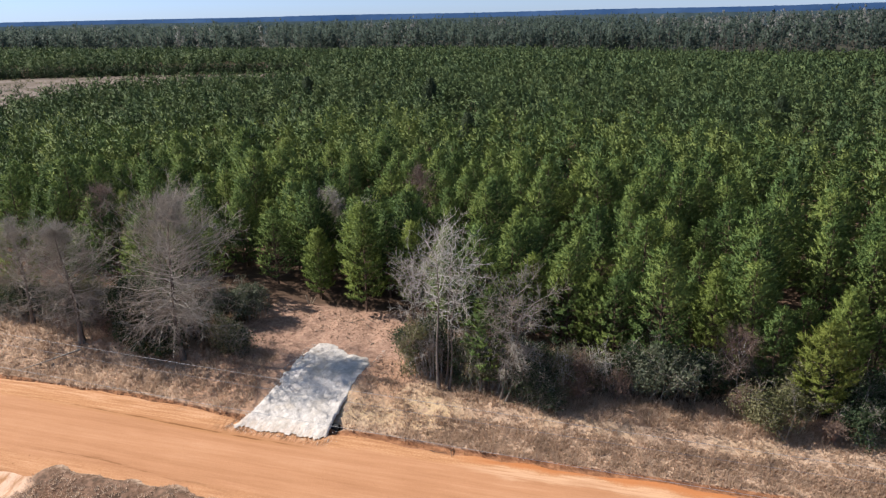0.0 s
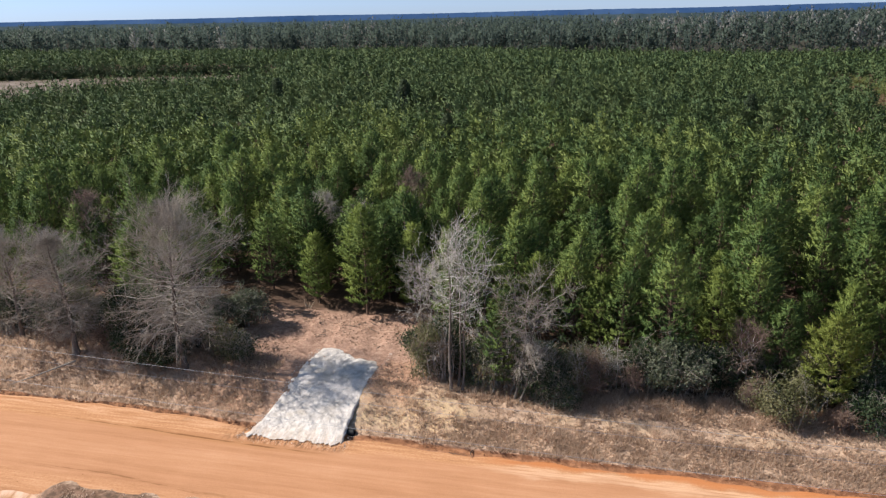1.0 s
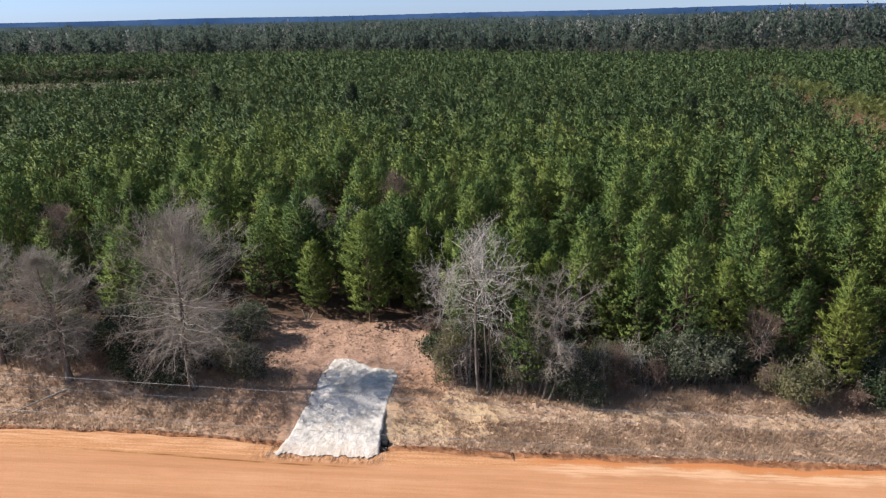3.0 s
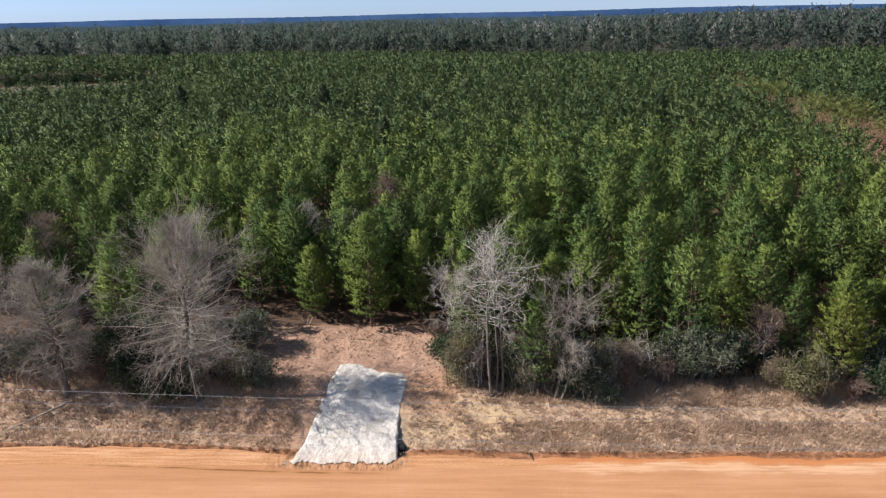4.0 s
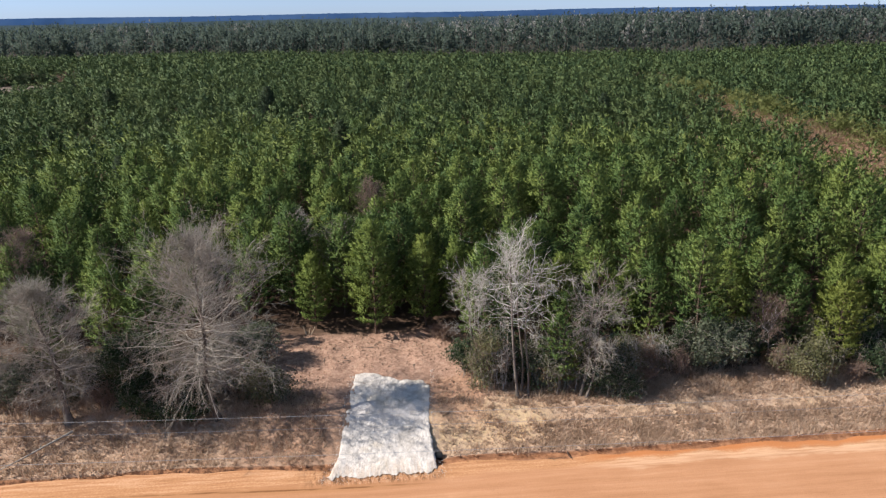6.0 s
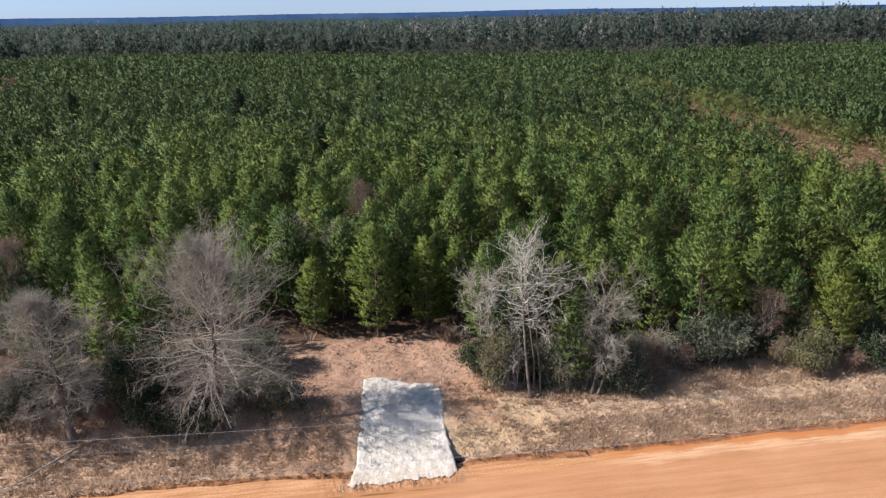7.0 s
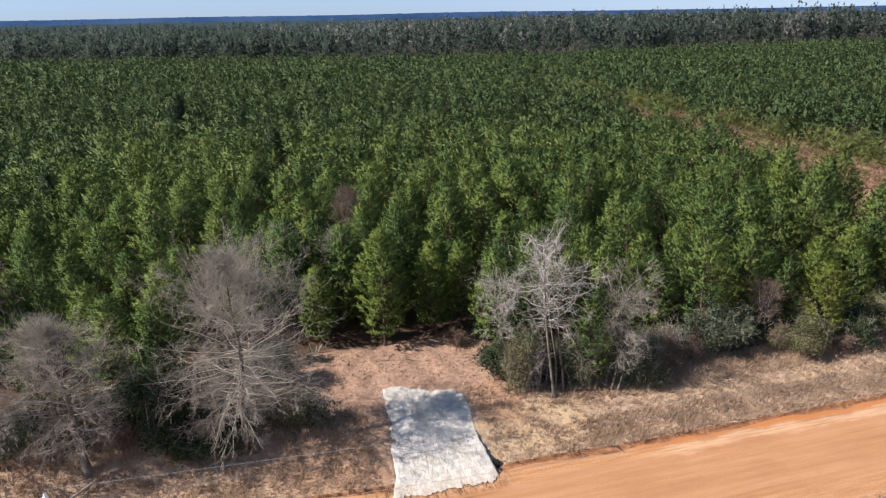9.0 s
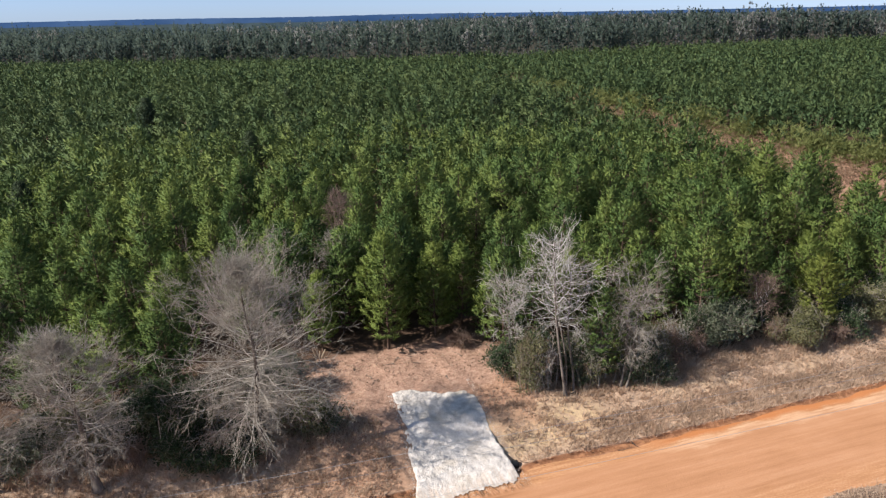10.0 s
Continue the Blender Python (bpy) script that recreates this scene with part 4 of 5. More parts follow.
def lobes_of(rx, ry, top, n, r):
    """Lobes heaped within an oval of that half-width and height."""
    got = []
    for _ in range(n):
        a, q = rng.uniform(0, 6.28), math.sqrt(rng.random()) * 0.8
        rr = r * rng.uniform(0.7, 1.2)
        zmax = max(rr * 0.8, top * (1 - 0.75 * q * q) - rr * 0.8)
        got.append((rx * q * math.cos(a), ry * q * math.sin(a), rng.uniform(rr * 0.6, zmax) if rng.random() < 0.5 else zmax, rr))
    return got


def shrub(place, rx, ry, top, material, label, leafs=2600, size=0.075, n=12, r=0.7, twig=M_TWIG, round_share=0.45):
    """Crooked stems from one foot, with leaves along the twigs and in a few loose lobes."""
    ob = thing("shrub", (place[0], place[1], float(height(place[0], place[1])) - 0.04), label, "shrub", "shrubs along the wood's edge")
    ends = []
    for _ in range(16):
        p0, p1, r0, r1 = [], [], [], []
        a, q = rng.uniform(0, 6.28), math.sqrt(rng.uniform(0.02, 1.0))
        foot = np.array([rng.normal() * 0.3 * rx, rng.normal() * 0.3 * ry, 0])
        fork = foot + np.array([rx * q * math.cos(a) * 0.45, ry * q * math.sin(a) * 0.45, top * rng.uniform(0.4, 0.6)]) + rng.normal(size=3) * 0.12
        fork[2] = max(fork[2], 0.2)
        p0.append(foot), p1.append(fork), r0.append(0.028), r1.append(0.018)
        for _ in range(2):
            b = a + rng.normal() * 0.5
            tip = np.array([rx * q * math.cos(b), ry * q * math.sin(b), top * (1.05 - 0.55 * q * q) * rng.uniform(0.6, 1.1)])
            p0.append(fork), p1.append(tip), r0.append(0.018), r1.append(0.006)
            for k in range(15):
                s = (fork + (tip - fork) * rng.random()) if k > 3 else foot + (fork - foot) * rng.uniform(0.2, 1)
                e = s + rng.normal(size=3) * 0.30 + np.array([0, 0, 0.12])
                e[2] = max(e[2], 0.06)
                p0.append(s), p1.append(e), r0.append(0.010), r1.append(0.005)
                ends.append((s, e))
        part("stem", mesh_of("stem", *tubes(p0, p1, r0, r1, 3), twig), ob)
    count = int(leafs * 1.5)
    inside = int(count * round_share)
    lobes = np.array(lobes_of(rx, ry, top, n, r), float)
    pick = rng.choice(len(lobes), inside, p=lobes[:, 3] ** 2 / (lobes[:, 3] ** 2).sum())
    d = unit(rng.normal(size=(inside, 3)))
    rad = lobes[pick, 3] * rng.uniform(0.35, 1.08, inside) ** 0.6 * (1 + 0.25 * np.sin(d[:, 0] * 9 + pick) * np.cos(d[:, 2] * 8))
    c = lobes[pick, :3] + d * rad[:, None] * np.array([1, 1, 0.85])
    ends = np.array(ends)
    got = rng.integers(0, len(ends), count - inside)
    t = rng.uniform(0.1, 1.15, (len(got), 1))
    along = ends[got, 0] + (ends[got, 1] - ends[got, 0]) * t + rng.normal(size=(len(got), 3)) * 0.09
    c = np.concatenate([c, along])
    d = np.concatenate([d, unit(rng.normal(size=along.shape) + np.array([0, 0, 0.7]))])
    c[:, 2] = np.maximum(c[:, 2], 0.06)
    v, f = leaves(c, unit(d + rng.normal(size=d.shape) * 0.6), size * 1.05 * rng.uniform(0.6, 1.3, len(c)))
    part("foliage", mesh_of("foliage", v, f, material), ob)
    return ob


oval = lambda u: 0.08 + 0.96 * math.sin(math.pi * min(1.0, u) ** 1.35)
egg = lambda u: 0.28 + 0.78 * math.sin(3.0 * max(0.0, u) ** 0.95)
dome = lambda u: 0.14 + 0.92 * float(smooth_step(0.40, 0.66, u) * (1 - 0.45 * smooth_step(0.88, 1.0, u)))
bare_tree((-28.4, 35.7), "large leafless grey hardwood with a dense twiggy oval crown", trunk=M_BARK_BROWN, branch=M_BARK_MID, tall=10.4, wide=5.0, trunk_r=0.17, limbs=116,
          shape=oval, droop=lambda u: -0.55 + 1.25 * u, subs=14, twigs=9, low=0.20, lean=(-0.065, 0.13), curl=0.08, twig_r=0.0068, limb_r=0.27, heart=1.8, crook=0.19)
bare_tree((-10.4, 36.6), "slender leafless tree of clustered pale trunks and white lichened branches", trunk=M_BARK_GREY,
          branch=M_BARK_PALE, twig=M_TWIG_PALE, tall=9.5, wide=2.8, trunk_r=0.085, limbs=69, stems=3,
          shape=dome, droop=lambda u: -0.25 + 0.95 * u, subs=6, twigs=4, low=0.46, lean=(-0.01, 0.20), limb_r=0.42, curl=0.04, twig_r=0.008, twig_len=0.5, crook=0.27)
bare_tree((-6.7, 35.9), "leafless pale tree with drooping crooked branches", branch=M_BARK_MID, twig=M_TWIG, tall=6.8, wide=2.3,
          trunk_r=0.08, limbs=44, stems=2, shape=lambda u: 0.25 + 0.6 * u + 0.2 * float(smooth_step(0.5, 0.8, u)), droop=lambda u: -1.5 + 2.1 * u, subs=8, twigs=7,
          low=0.30, lean=(0.14, 0.06), limb_r=0.52, curl=0.05, crook=0.25)
bare_tree((-12.6, 39.2), "small leafless grey tree leaning over the clearing", branch=M_BARK_MID, twig=M_TWIG_PALE, tall=6.6, wide=2.1,
          trunk_r=0.06, limbs=28, stems=2, shape=lambda u: 0.2 + 0.8 * u, droop=lambda u: 0.1 + 0.5 * u, subs=7, twigs=5, low=0.42, lean=(-0.10, 0.05))
bare_tree((-36.8, 35.9), "leaning grey-brown leafless tree hung with fine twigs", trunk=M_BARK_GREY, branch=M_BARK_MID, tall=7.9, wide=3.0, trunk_r=0.20,
          limbs=76, shape=oval, droop=lambda u: -0.45 + 1.4 * u, subs=12, twigs=8, low=0.20, lean=(-0.10, 0.05), curl=0.05, twig_r=0.0075, limb_r=0.25, crook=0.20)
bare_tree((-42.0, 37.0), "leafless grey tree at the edge of the pines", tall=6.8, wide=3.2, trunk_r=0.14,
          limbs=44, shape=egg, droop=lambda u: -0.2 + 1.2 * u, subs=12, twigs=10, low=0.12, twig_r=0.0075)
bare_tree((6.2, 38.6), "small leafless pale tree among the shrubs", branch=M_BARK_PALE, twig=M_TWIG_RED, tall=3.9, wide=1.3,
          trunk_r=0.06, limbs=24, stems=2, shape=lambda u: 0.4 + 0.7 * math.sin(u * 3), droop=lambda u: 0.5 + 0.8 * u, subs=7, twigs=6, low=0.3)
for x, y, tall, twig, label in ((-21.6, 51.2, 6.6, M_TWIG, "leafless grey hardwood among the planted pines"),
                                (-25.4, 53.5, 6.8, M_TWIG, "leafless grey hardwood among the planted pines"),
                                (-19.6, 61.0, 7.6, M_TWIG_RED, "leafless brown hardwood among the planted pines"),
                                (-43.5, 47.0, 7.2, M_TWIG_RED, "leafless brown hardwood among the planted pines")):
    bare_tree((x, y), label, tall=tall, wide=2.1, trunk_r=0.08, twig=twig, limbs=32, shape=egg,
              droop=lambda u: 0.3 + 1.0 * u, subs=9, twigs=8, low=0.35)

# shrubs under and beside the bare trees
for x, y, rx, ry, top, material, label, leafs, size in (
        (-26.9, 42.0, 1.7, 1.3, 3.2, M_LEAF_GREY, "grey-green evergreen shrub beside the cleared ground", 4600, 0.075),
        (-28.9, 41.0, 0.8, 0.7, 3.0, M_LEAF_GREY, "small upright grey-green cedar-like shrub", 1600, 0.07),
        (-26.3, 37.6, 1.6, 1.2, 2.4, M_LEAF_OLIVE, "olive evergreen scrub at the foot of the large bare tree", 2200, 0.07),
        (-25.1, 37.4, 1.2, 1.0, 1.8, M_LEAF_DARK, "low dark evergreen shrub beside the cleared ground", 1500, 0.07),
        (-30.2, 37.4, 1.5, 1.2, 2.2, M_LEAF_DARK, "dark evergreen scrub in shade under bare branches", 2200, 0.08),
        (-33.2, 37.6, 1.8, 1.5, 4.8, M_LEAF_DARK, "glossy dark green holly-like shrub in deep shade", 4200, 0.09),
        (-37.2, 38.0, 1.8, 1.4, 3.6, M_LEAF_OLIVE, "olive evergreen scrub behind a leaning tree", 3200, 0.08),
        (-40.0, 37.8, 1.8, 1.2, 2.2, M_LEAF_GREY, "grey-green scrub in dry grass", 2600, 0.08),
        (-44.0, 38.0, 2.0, 1.4, 2.6, M_LEAF_DARK, "dark evergreen scrub in dry grass", 2800, 0.08),
        (-48.5, 37.8, 2.2, 1.6, 3.4, M_LEAF_OLIVE, "olive scrub at the edge of the pines", 3000, 0.08),
        (-12.4, 37.2, 1.0, 0.9, 3.8, M_LEAF_OLIVE, "upright olive shrub beside the cleared ground", 2200, 0.07),
        (-11.6, 38.4, 1.3, 1.2, 4.0, M_LEAF_DARK, "dark evergreen shrub among pale trunks", 2600, 0.08),
        (-9.2, 37.4, 1.4, 1.0, 3.6, M_LEAF_DARK, "dark evergreen scrub at the foot of pale trunks", 2200, 0.07),
        (-7.6, 38.0, 1.5, 1.2, 3.9, M_LEAF_OLIVE, "dark evergreen scrub between pale trunks", 3000, 0.08),
        (-4.9, 36.5, 1.6, 1.0, 2.6, M_LEAF_DARK, "low dark evergreen scrub under drooping branches", 2600, 0.08),
        (-3.0, 38.9, 1.3, 1.1, 2.4, M_LEAF_OLIVE, "olive shrub with bare russet stems", 1300, 0.07),
        (2.4, 38.2, 2.2, 1.6, 3.7, M_LEAF_GREY, "rounded dusty grey-green evergreen shrub", 5600, 0.085),
        (3.7, 39.2, 1.3, 1.2, 2.6, M_LEAF_DARK, "dark evergreen scrub in shade", 2600, 0.08),
        (8.2, 36.9, 2.4, 1.5, 2.7, M_LEAF_OLIVE, "spreading olive shrub at the grassy roadside", 4600, 0.075),
        (12.6, 36.6, 1.6, 1.3, 2.4, M_LEAF_DARK, "dark evergreen scrub at the grassy roadside", 2800, 0.08),
        (16.2, 36.9, 1.9, 1.4, 3.0, M_LEAF_OLIVE, "olive scrub at the grassy roadside", 3000, 0.08),
        (20.5, 37.3, 2.0, 1.5, 3.2, M_LEAF_GREY, "grey-green scrub at the grassy roadside", 3000, 0.08)):
    shrub((x, y), rx, ry, top, material, label, leafs, size)
for x, y, rx, top in ((-0.2, 37.6, 0.9, 2.0), (6.5, 37.4, 0.9, 1.8), (-14.6, 44.5, 0.8, 1.2), (-31.4, 36.3, 1.0, 1.6),
                      (-39.0, 36.8, 1.0, 1.4), (10.8, 36.0, 1.0, 1.4), (-2.6, 36.9, 0.9, 1.6), (-34.9, 36.8, 0.9, 1.5)):
    shrub((x, y), rx, rx * 0.8, top, M_LEAF_RUST, "leafless russet brush at the wood's edge", 260, 0.05, twig=M_TWIG_RED)
shrub((-1.3, 38.3), 1.4, 1.1, 3.1, M_LEAF_OLIVE, "pale twiggy brush at the wood's edge", 700, 0.06, twig=M_TWIG_PALE, round_share=0.15)
for k in range(11):
    x, y = -12.4 + k * 1.0 + rng.normal() * 0.25, 37.15 + rng.uniform(-0.35, 0.6)
    leaf, words = ((M_LEAF_OLIVE, "twiggy olive scrub round the pale trunks"), (M_LEAF_RUST, "tangled brown leafless brush round the pale trunks"),
                   (M_LEAF_DARK, "twiggy dark green scrub round the pale trunks"))[k % 3]
    shrub((x, y), rng.uniform(0.9, 1.3), rng.uniform(0.8, 1.1), rng.uniform(2.6, 4.4), leaf, words, 500 if k % 3 == 1 else 1500, 0.065,
          twig=M_TWIG_PALE if k % 2 else M_TWIG_RED, round_share=0.0)
for x, y, rx, top in ((-6.3, 37.0, 1.1, 3.2), (-4.9, 37.0, 1.1, 2.8), (-3.6, 37.2, 1.0, 2.6), (-8.3, 36.9, 1.0, 2.6)):
    shrub((x, y), rx, rx * 0.8, top, M_LEAF_OLIVE, "tangled olive scrub under the drooping branches", 1300, 0.06, twig=M_TWIG, round_share=0.15)
for x, y, rx, top in ((-3.6, 36.6, 0.9, 1.4), (-1.7, 37.7, 0.9, 1.2)):
    shrub((x, y), rx, rx * 0.8, top, M_LEAF_OLIVE, "brown twiggy brush at the grassy verge", 700, 0.06, twig=M_TWIG_RED, round_share=0.15)
for x, y, rx, top in ((-5.8, 36.3, 1.0, 2.8), (-4.7, 36.1, 0.9, 2.2), (-3.9, 36.0, 0.7, 1.3)):
    shrub((x, y), rx, 0.75, top, M_LEAF_DARK, "dark twiggy evergreen scrub under drooping pale branches", 1300, 0.065, twig=M_TWIG, round_share=0.2)
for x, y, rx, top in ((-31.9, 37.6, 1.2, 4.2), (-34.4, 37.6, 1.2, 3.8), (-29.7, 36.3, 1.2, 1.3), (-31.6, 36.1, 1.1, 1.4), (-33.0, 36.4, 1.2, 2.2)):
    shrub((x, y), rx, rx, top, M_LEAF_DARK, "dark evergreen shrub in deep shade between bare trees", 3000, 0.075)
for k in range(26):
    if k < 16:
        x, y = -13.2 + k * 2.25 + rng.normal() * 0.5, 38.6 + rng.uniform(-0.4, 1.0)
    else:
        x, y = -52 + (k - 16) * 2.3 + rng.normal() * 0.5, 38.2 + rng.uniform(-0.4, 1.0)
    if -4.0 < x < -0.2:
        continue
    leaf, words = ((M_LEAF_DARK, "dark evergreen undergrowth at the foot of the pines"), (M_LEAF_OLIVE, "olive undergrowth at the foot of the pines"),
                   (M_LEAF_DARK, "dark evergreen undergrowth at the foot of the pines"))[k % 3]
    shrub((x, y), rng.uniform(1.0, 1.7), rng.uniform(0.8, 1.2), rng.uniform(1.8, 3.4), leaf, words, 2200, 0.085)
bright = pine_kind(5.6, 1.6, M_NEEDLE_BRIGHT, "bright yellow-green young pine among the roadside shrubs", 2)
bright.matrix_basis = Matrix.Translation((10.5, 37.8, float(height(10.5, 37.8))))


# ---- dry grass ----
def dry_grass(count, x0, x1, y0, y1, tall, keep_if, k=8, lump=0.10):
    """Tussocks of thin blades, thicker and taller in drifts."""
    x, y = rng.uniform(x0, x1, count), rng.uniform(y0, y1, count)
    ok = keep_if(x, y)
    x, y = x[ok], y[ok]
    big = np.clip(0.75 + 0.22 * ripple(x, y * 1.6, 1.3) + rng.normal(size=len(x)) * 0.25, 0.3, 1.7)
    base = np.stack([x, y, height(x, y) - 0.02], 1).repeat(k, axis=0)
    spot = rng.normal(size=(len(base), 2)) * (lump * big.repeat(k))[:, None]
    base[:, :2] += spot
    way = unit(np.concatenate([spot * 3.0 + rng.normal(size=(len(base), 2)) * 0.4, np.ones((len(base), 1))], axis=1))
    long = (tall * big).repeat(k) * rng.uniform(0.5, 1.15, len(base))
    v, f = blades(base, way, np.clip(long, 0.06, None), 0.028)
    return tagged(new("dry_grass", mesh_of("dry_grass", v, f, M_GRASS)), "tan winter-dry grass on the road verge", "grass", kind="stuff")


def on_pad(x, y):
    return (x > -22.2) & (x < -15.6) & (y < 40.8)


dry_grass(34000, -60, 32, 31.9, 37.8, 0.30, lambda x, y: (y > 32.15 + bank_shift(x)) & ~on_pad(x, y) & ~((x > -16) & (x < -10 + 1.8 * ripple(x, y, 1.6) + rng.normal(size=len(x))) & (rng.random(len(x)) < 0.72))
          & ~((x < -25) & (rng.random(len(x)) < 0.35)) & ~((x > -26) & (x < -21) & (rng.random(len(x)) < 0.5)) & ~((y > 34.3) & (y < 35.5) & (x > -12) & (rng.random(len(x)) < 0.7)) )
dry_grass(2600, -60, 32, 36.2, 39.6, 0.62, lambda x, y: ~((x > -27.5) & (x < -12)))
dry_grass(1500, -27, -12, 36, 46, 0.10, lambda x, y: ~on_pad(x, y) & (ripple(x, y, 1.5) > 0.2))
dry_grass(4500, -45, 25, 13, 24.1, 0.28, lambda x, y: ~((x > -34) & (x < -30.2)))
dry_grass(9000, -29.4, 12, 20, 25.6, 0.17, lambda x, y: ((x > -19) | (rng.random(len(x)) < 0.15)) & (y < 24.55 + 0.55 * smooth_step(-18, -21, x) + 0.35 * ripple(x, y, 1.2)))


# ---- roadside details ----
def culvert():
    ob = thing("culvert_pipe", (-15.75, 32.35, 0.02), "black corrugated plastic culvert pipe end beside the gravel", "pipe")
    n, rings = 18, 9
    a = np.arange(n) * 2 * np.pi / n
    verts, faces = [], []
    for i in range(rings):
        r = 0.21 + (0.018 if i % 2 else 0)
        verts.append(np.stack([0 * a + (i - rings + 2) * 0.07, r * np.cos(a), r * np.sin(a)], 1))
    for i in range(rings):
        verts.append(np.stack([0 * a + (1 - i) * 0.07, 0.185 * np.cos(a), 0.185 * np.sin(a)], 1))
    k = np.arange(n)
    for i in range(2 * rings - 1):
        faces.append(np.stack([k + i * n, (k + 1) % n + i * n, (k + 1) % n + (i + 1) * n, k + (i + 1) * n], 1))
    part("pipe", mesh_of("pipe", np.concatenate(verts), np.concatenate(faces), M_BLACK, True), ob)
    return ob


culvert()


def stick(name, points, radius, label, material=M_BARK_DARK, forks=3):
    pts = [np.array((x, y, float(height(x, y)) + dz)) for x, y, dz in points]
    p0, p1 = pts[:-1], pts[1:]
    n = len(p0)
    r = [radius * (1 - 0.7 * i / n) for i in range(n + 1)]
    a, b, ra, rb = list(p0), list(p1), r[:-1], r[1:]
    for i in range(forks):
        s = p0[i % n] + (p1[i % n] - p0[i % n]) * rng.uniform(0.3, 0.9)
        a.append(s), b.append(s + rng.normal(size=3) * np.array([0.3, 0.3, 0.1]) + np.array([0, 0, 0.12])), ra.append(radius * 0.4), rb.append(radius * 0.15)
    ob = new(name, mesh_of(name, *tubes(a, b, ra, rb, 6), material, True))
    return tagged(ob, label, "branch")


stick("fallen_branch", [(-36.4, 35.3, 0.22), (-37.5, 34.6, 0.32), (-38.7, 33.8, 0.26), (-39.9, 33.1, 0.16)], 0.075, "long fallen dead branch lying in the dry grass", M_TWIG)
stick("fallen_twig", [(-8.7, 31.95, 0.02), (-8.75, 31.6, 0.12), (-8.6, 31.2, 0.10)], 0.03, "short dead twig on the clay road edge", M_BARK_DARK, 2)
stick("fallen_twig", [(-9.9, 31.45, 0.10), (-9.4, 31.4, 0.11), (-8.95, 31.5, 0.10)], 0.02, "short dead twig on the clay road edge", M_BARK_DARK, 2)


def stump():
    ob = thing("broken_stump", (-24.2, 46.2, float(height(-24.2, 46.2)) - 0.05), "splintered pale broken stump at the edge of the clearing", "stump")
    p0, p1, r0, r1 = [], [], [], []
    for dx, lean, tall in ((-0.1, -0.25, 0.75), (0.05, 0.1, 0.55), (0.18, 0.35, 0.62)):
        p0.append((dx, 0, 0)), p1.append((dx + lean, 0.05, tall)), r0.append(0.09), r1.append(0.025)
    part("splinters", mesh_of("splinters", *tubes(p0, p1, r0, r1, 6), M_STUMP), ob)


stump()


def clods(count, centre, size, material, name, label):
    """Small lumps lying on the ground."""
    c = np.array([(x, y, z) for x, y, z in centre])
    d = unit(rng.normal(size=(count, 6, 3)))
    octa = np.array([[1, 0, 0], [-1, 0, 0], [0, 1, 0], [0, -1, 0], [0, 0, 0.7], [0, 0, -0.7]])
    s = size * rng.uniform(0.5, 1.6, (count, 1, 1))
    verts = (c[:, None, :] + octa[None] * s * rng.uniform(0.7, 1.3, (count, 6, 1)) + d * s * 0.2).reshape(-1, 3)
    tri = np.array([[0, 2, 4], [2, 1, 4], [1, 3, 4], [3, 0, 4], [2, 0, 5], [1, 2, 5], [3, 1, 5], [0, 3, 5]])
    faces = (np.arange(count) * 6)[:, None, None] + tri[None]
    return tagged(new(name, mesh_of(name, verts, faces.reshape(-1, 3), material)), label, name.replace("_", " "), kind="stuff")


n = 900
cx = rng.uniform(-45, 25, n)
cy = 31.98 - np.abs(rng.normal(size=n)) * 0.22 + bank_shift(cx)
clods(n, np.stack([cx, cy, np.maximum(road_height(cx, cy), height(cx, cy)) ], 1), 0.024, M_CLOD, "clay_clods", "small crumbled clay clods along the road edge")
n = 170
cx = rng.uniform(-38, -8, n)
cy = 24.7 + np.abs(rng.normal(size=n)) * 0.6
clods(n, np.stack([cx, cy, road_height(cx, cy)], 1), 0.028, M_CLOD, "clay_clods", "small crumbled clay clods along the road edge")
n = 700
cy = rng.uniform(30.8, 40.0, n)
side = rng.random(n) < 0.5
left, right = pad_sides(cy)
cx = np.where(side, left - 0.05 - np.abs(rng.normal(size=n)) * 0.16, right + 0.05 + np.abs(rng.normal(size=n)) * 0.16)
clods(n, np.stack([cx, cy, np.where(cy < 32, np.maximum(road_height(cx, cy), 0.02), height(cx, cy)) + 0.01], 1), 0.022, M_GRAVEL, "loose_gravel", "loose white limestone gravel spilled beside the driveway")
n = 650
cx = rng.uniform(-22.4, -15.7, n)
cy = 31.05 - np.abs(rng.normal(size=n)) * 0.28
clods(n, np.stack([cx, cy, np.maximum(road_height(cx, cy), 0.02) + 0.015], 1), 0.013, M_GRAVEL, "loose_gravel", "loose white limestone gravel dragged onto the clay road")
n = 2200
cx, cy = rng.uniform(-26.5, -12.6, n), rng.uniform(36, 46, n)
ok = ~on_pad(cx, cy)
cx, cy = cx[ok], cy[ok]
clods(len(cx), np.stack([cx, cy, height(cx, cy) + 0.01], 1), 0.052, M_DIRT, "dirt_clods", "broken dirt clods on the cleared ground")
for k in range(28):
    x, y, a = rng.uniform(-26, -13), rng.uniform(37, 46), rng.uniform(0, 6.28)
    if not on_pad(np.array([x - 0.8, x + 0.8]), y).any():
        stick("fallen_twig", [(x, y, 0.04), (x + 0.4 * math.cos(a), y + 0.4 * math.sin(a), 0.06), (x + 0.8 * math.cos(a + 0.2), y + 0.8 * math.sin(a + 0.2), 0.04)],
              0.025, "dead twig lying on the cleared dirt", M_BARK_GREY, 1)


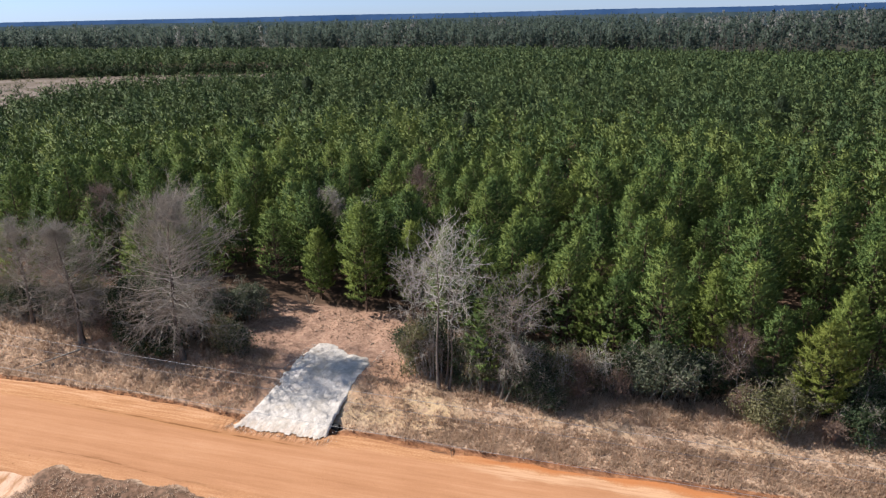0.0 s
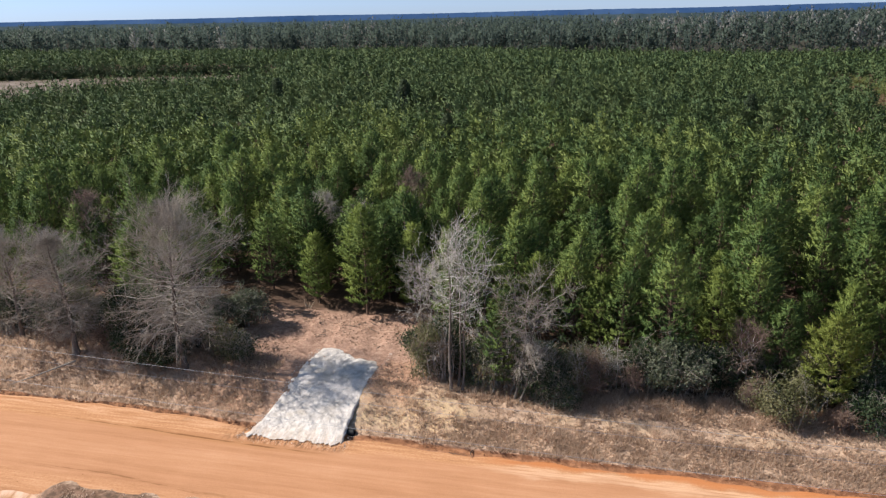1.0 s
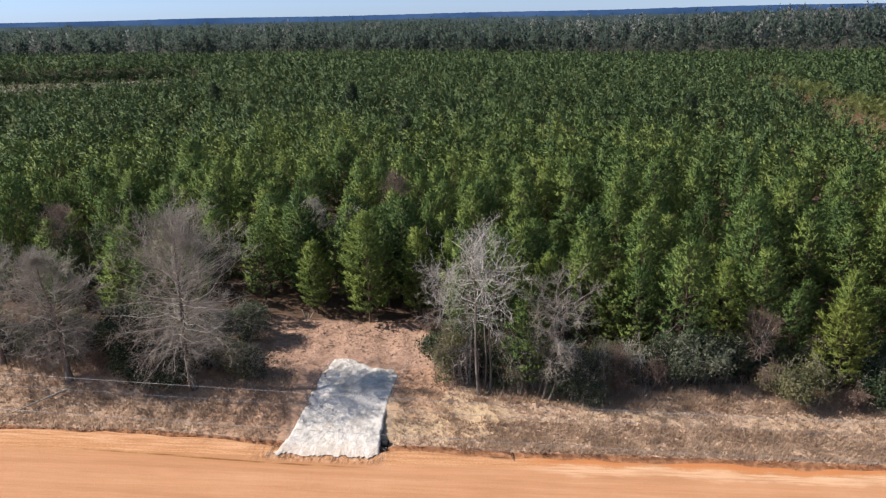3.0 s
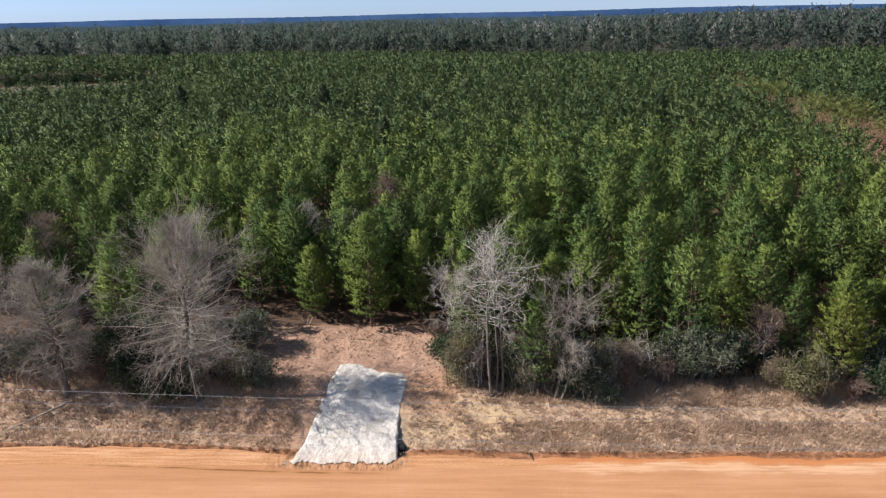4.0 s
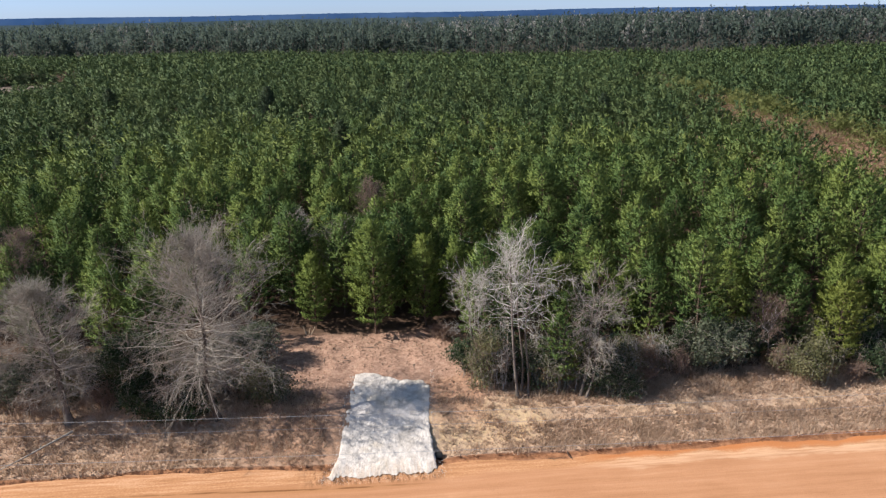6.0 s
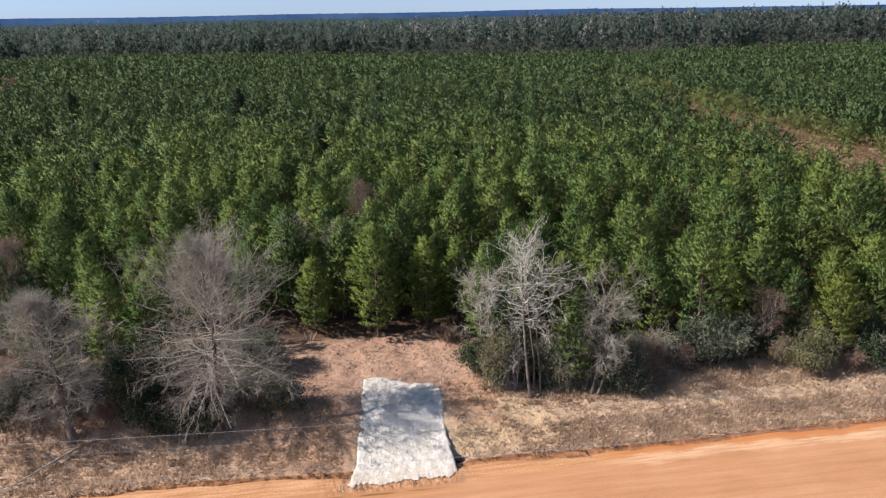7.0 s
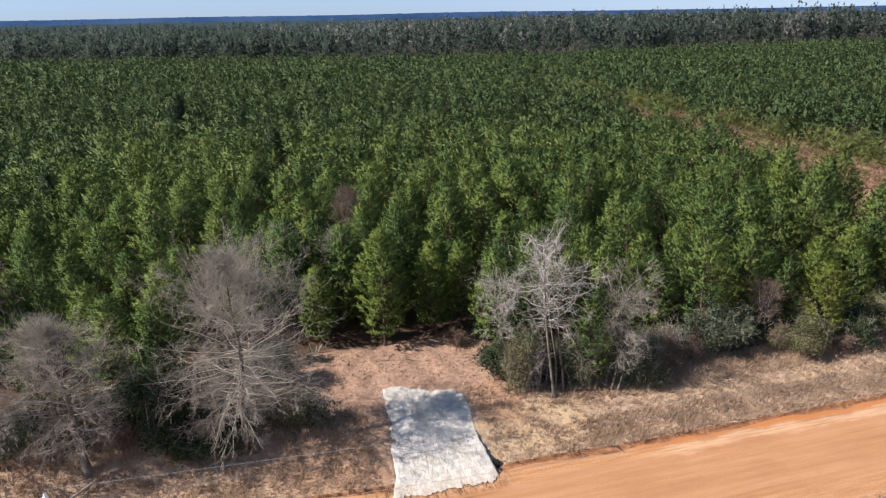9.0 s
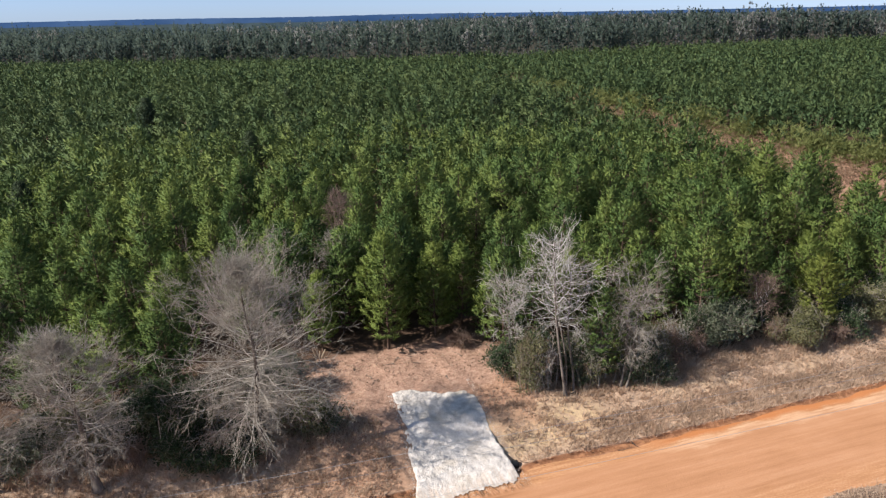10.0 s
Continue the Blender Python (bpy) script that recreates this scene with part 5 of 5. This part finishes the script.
# ---- power line ----
def rope(pts, r, n=5):
    """One unbroken thin tube along the points."""
    a = np.arange(n) * 2 * np.pi / n
    ring = np.stack([0 * a, np.cos(a) * r, np.sin(a) * r], 1)
    verts = (pts[:, None, :] + ring[None]).reshape(-1, 3)
    k = np.arange(n)
    quad = np.stack([k, (k + 1) % n, (k + 1) % n + n, k + n], 1)
    return verts, ((np.arange(len(pts) - 1) * n)[:, None, None] + quad[None]).reshape(-1, 4)


def power_line():
    pole = thing("utility_pole", (-36.6, 21.6, float(height(-36.6, 21.6)) - 0.1), "weathered wooden utility pole with a crossarm", "pole")
    part("post", mesh_of("post", *tubes([(0, 0, 0), (0, 0, 5)], [(0, 0, 5), (0, 0, 10.3)], [0.16, 0.14], [0.14, 0.11], 12), M_POLE, True), pole)
    ends = ((1.1, 9.75), (1.1, 9.2), (-1.2, 9.6))
    for dy, z in ends:
        part("crossarm", mesh_of("crossarm", *tubes([(0.12, 0, z)], [(2.2, dy, z)], [0.045], [0.045], 6), M_PORCELAIN if (dy, z) == ends[0] else M_POLE), pole)
        part("insulator", mesh_of("insulator", *tubes([(2.2, dy, z - 0.1), (2.2, dy, z), (2.2, dy, z + 0.08)], [(2.2, dy, z), (2.2, dy, z + 0.08), (2.2, dy, z + 0.16)],
             [0.05, 0.09, 0.06], [0.09, 0.06, 0.04], 10), M_PORCELAIN if (dy, z) == ends[0] else M_WIRE, True), pole, "porcelain insulator")
        part("brace", mesh_of("brace", *tubes([(0.10, 0, z - 0.9)], [(2.1, dy, z - 0.08)], [0.02], [0.02], 5), M_BARK_DARK), pole)
    copy_thing(pole, Matrix.Translation((46, 21.4, -0.85)))
    for dy, z in ends:
        a, b = np.array([-34.4, 21.6 + dy, z - 0.15]), np.array([48.2, 21.4 + dy, z - 1.1])
        u = np.linspace(0, 1, 41)
        pts = a + (b - a) * u[:, None] + np.stack([0 * u, 0 * u, -0.75 * 4 * u * (1 - u)], 1)
        ob = new("power_cable", mesh_of("power_cable", *rope(pts, 0.006), M_WIRE, True))
        tagged(ob, "thin pale overhead cable strung along the road", "cable", "overhead cables")


power_line()
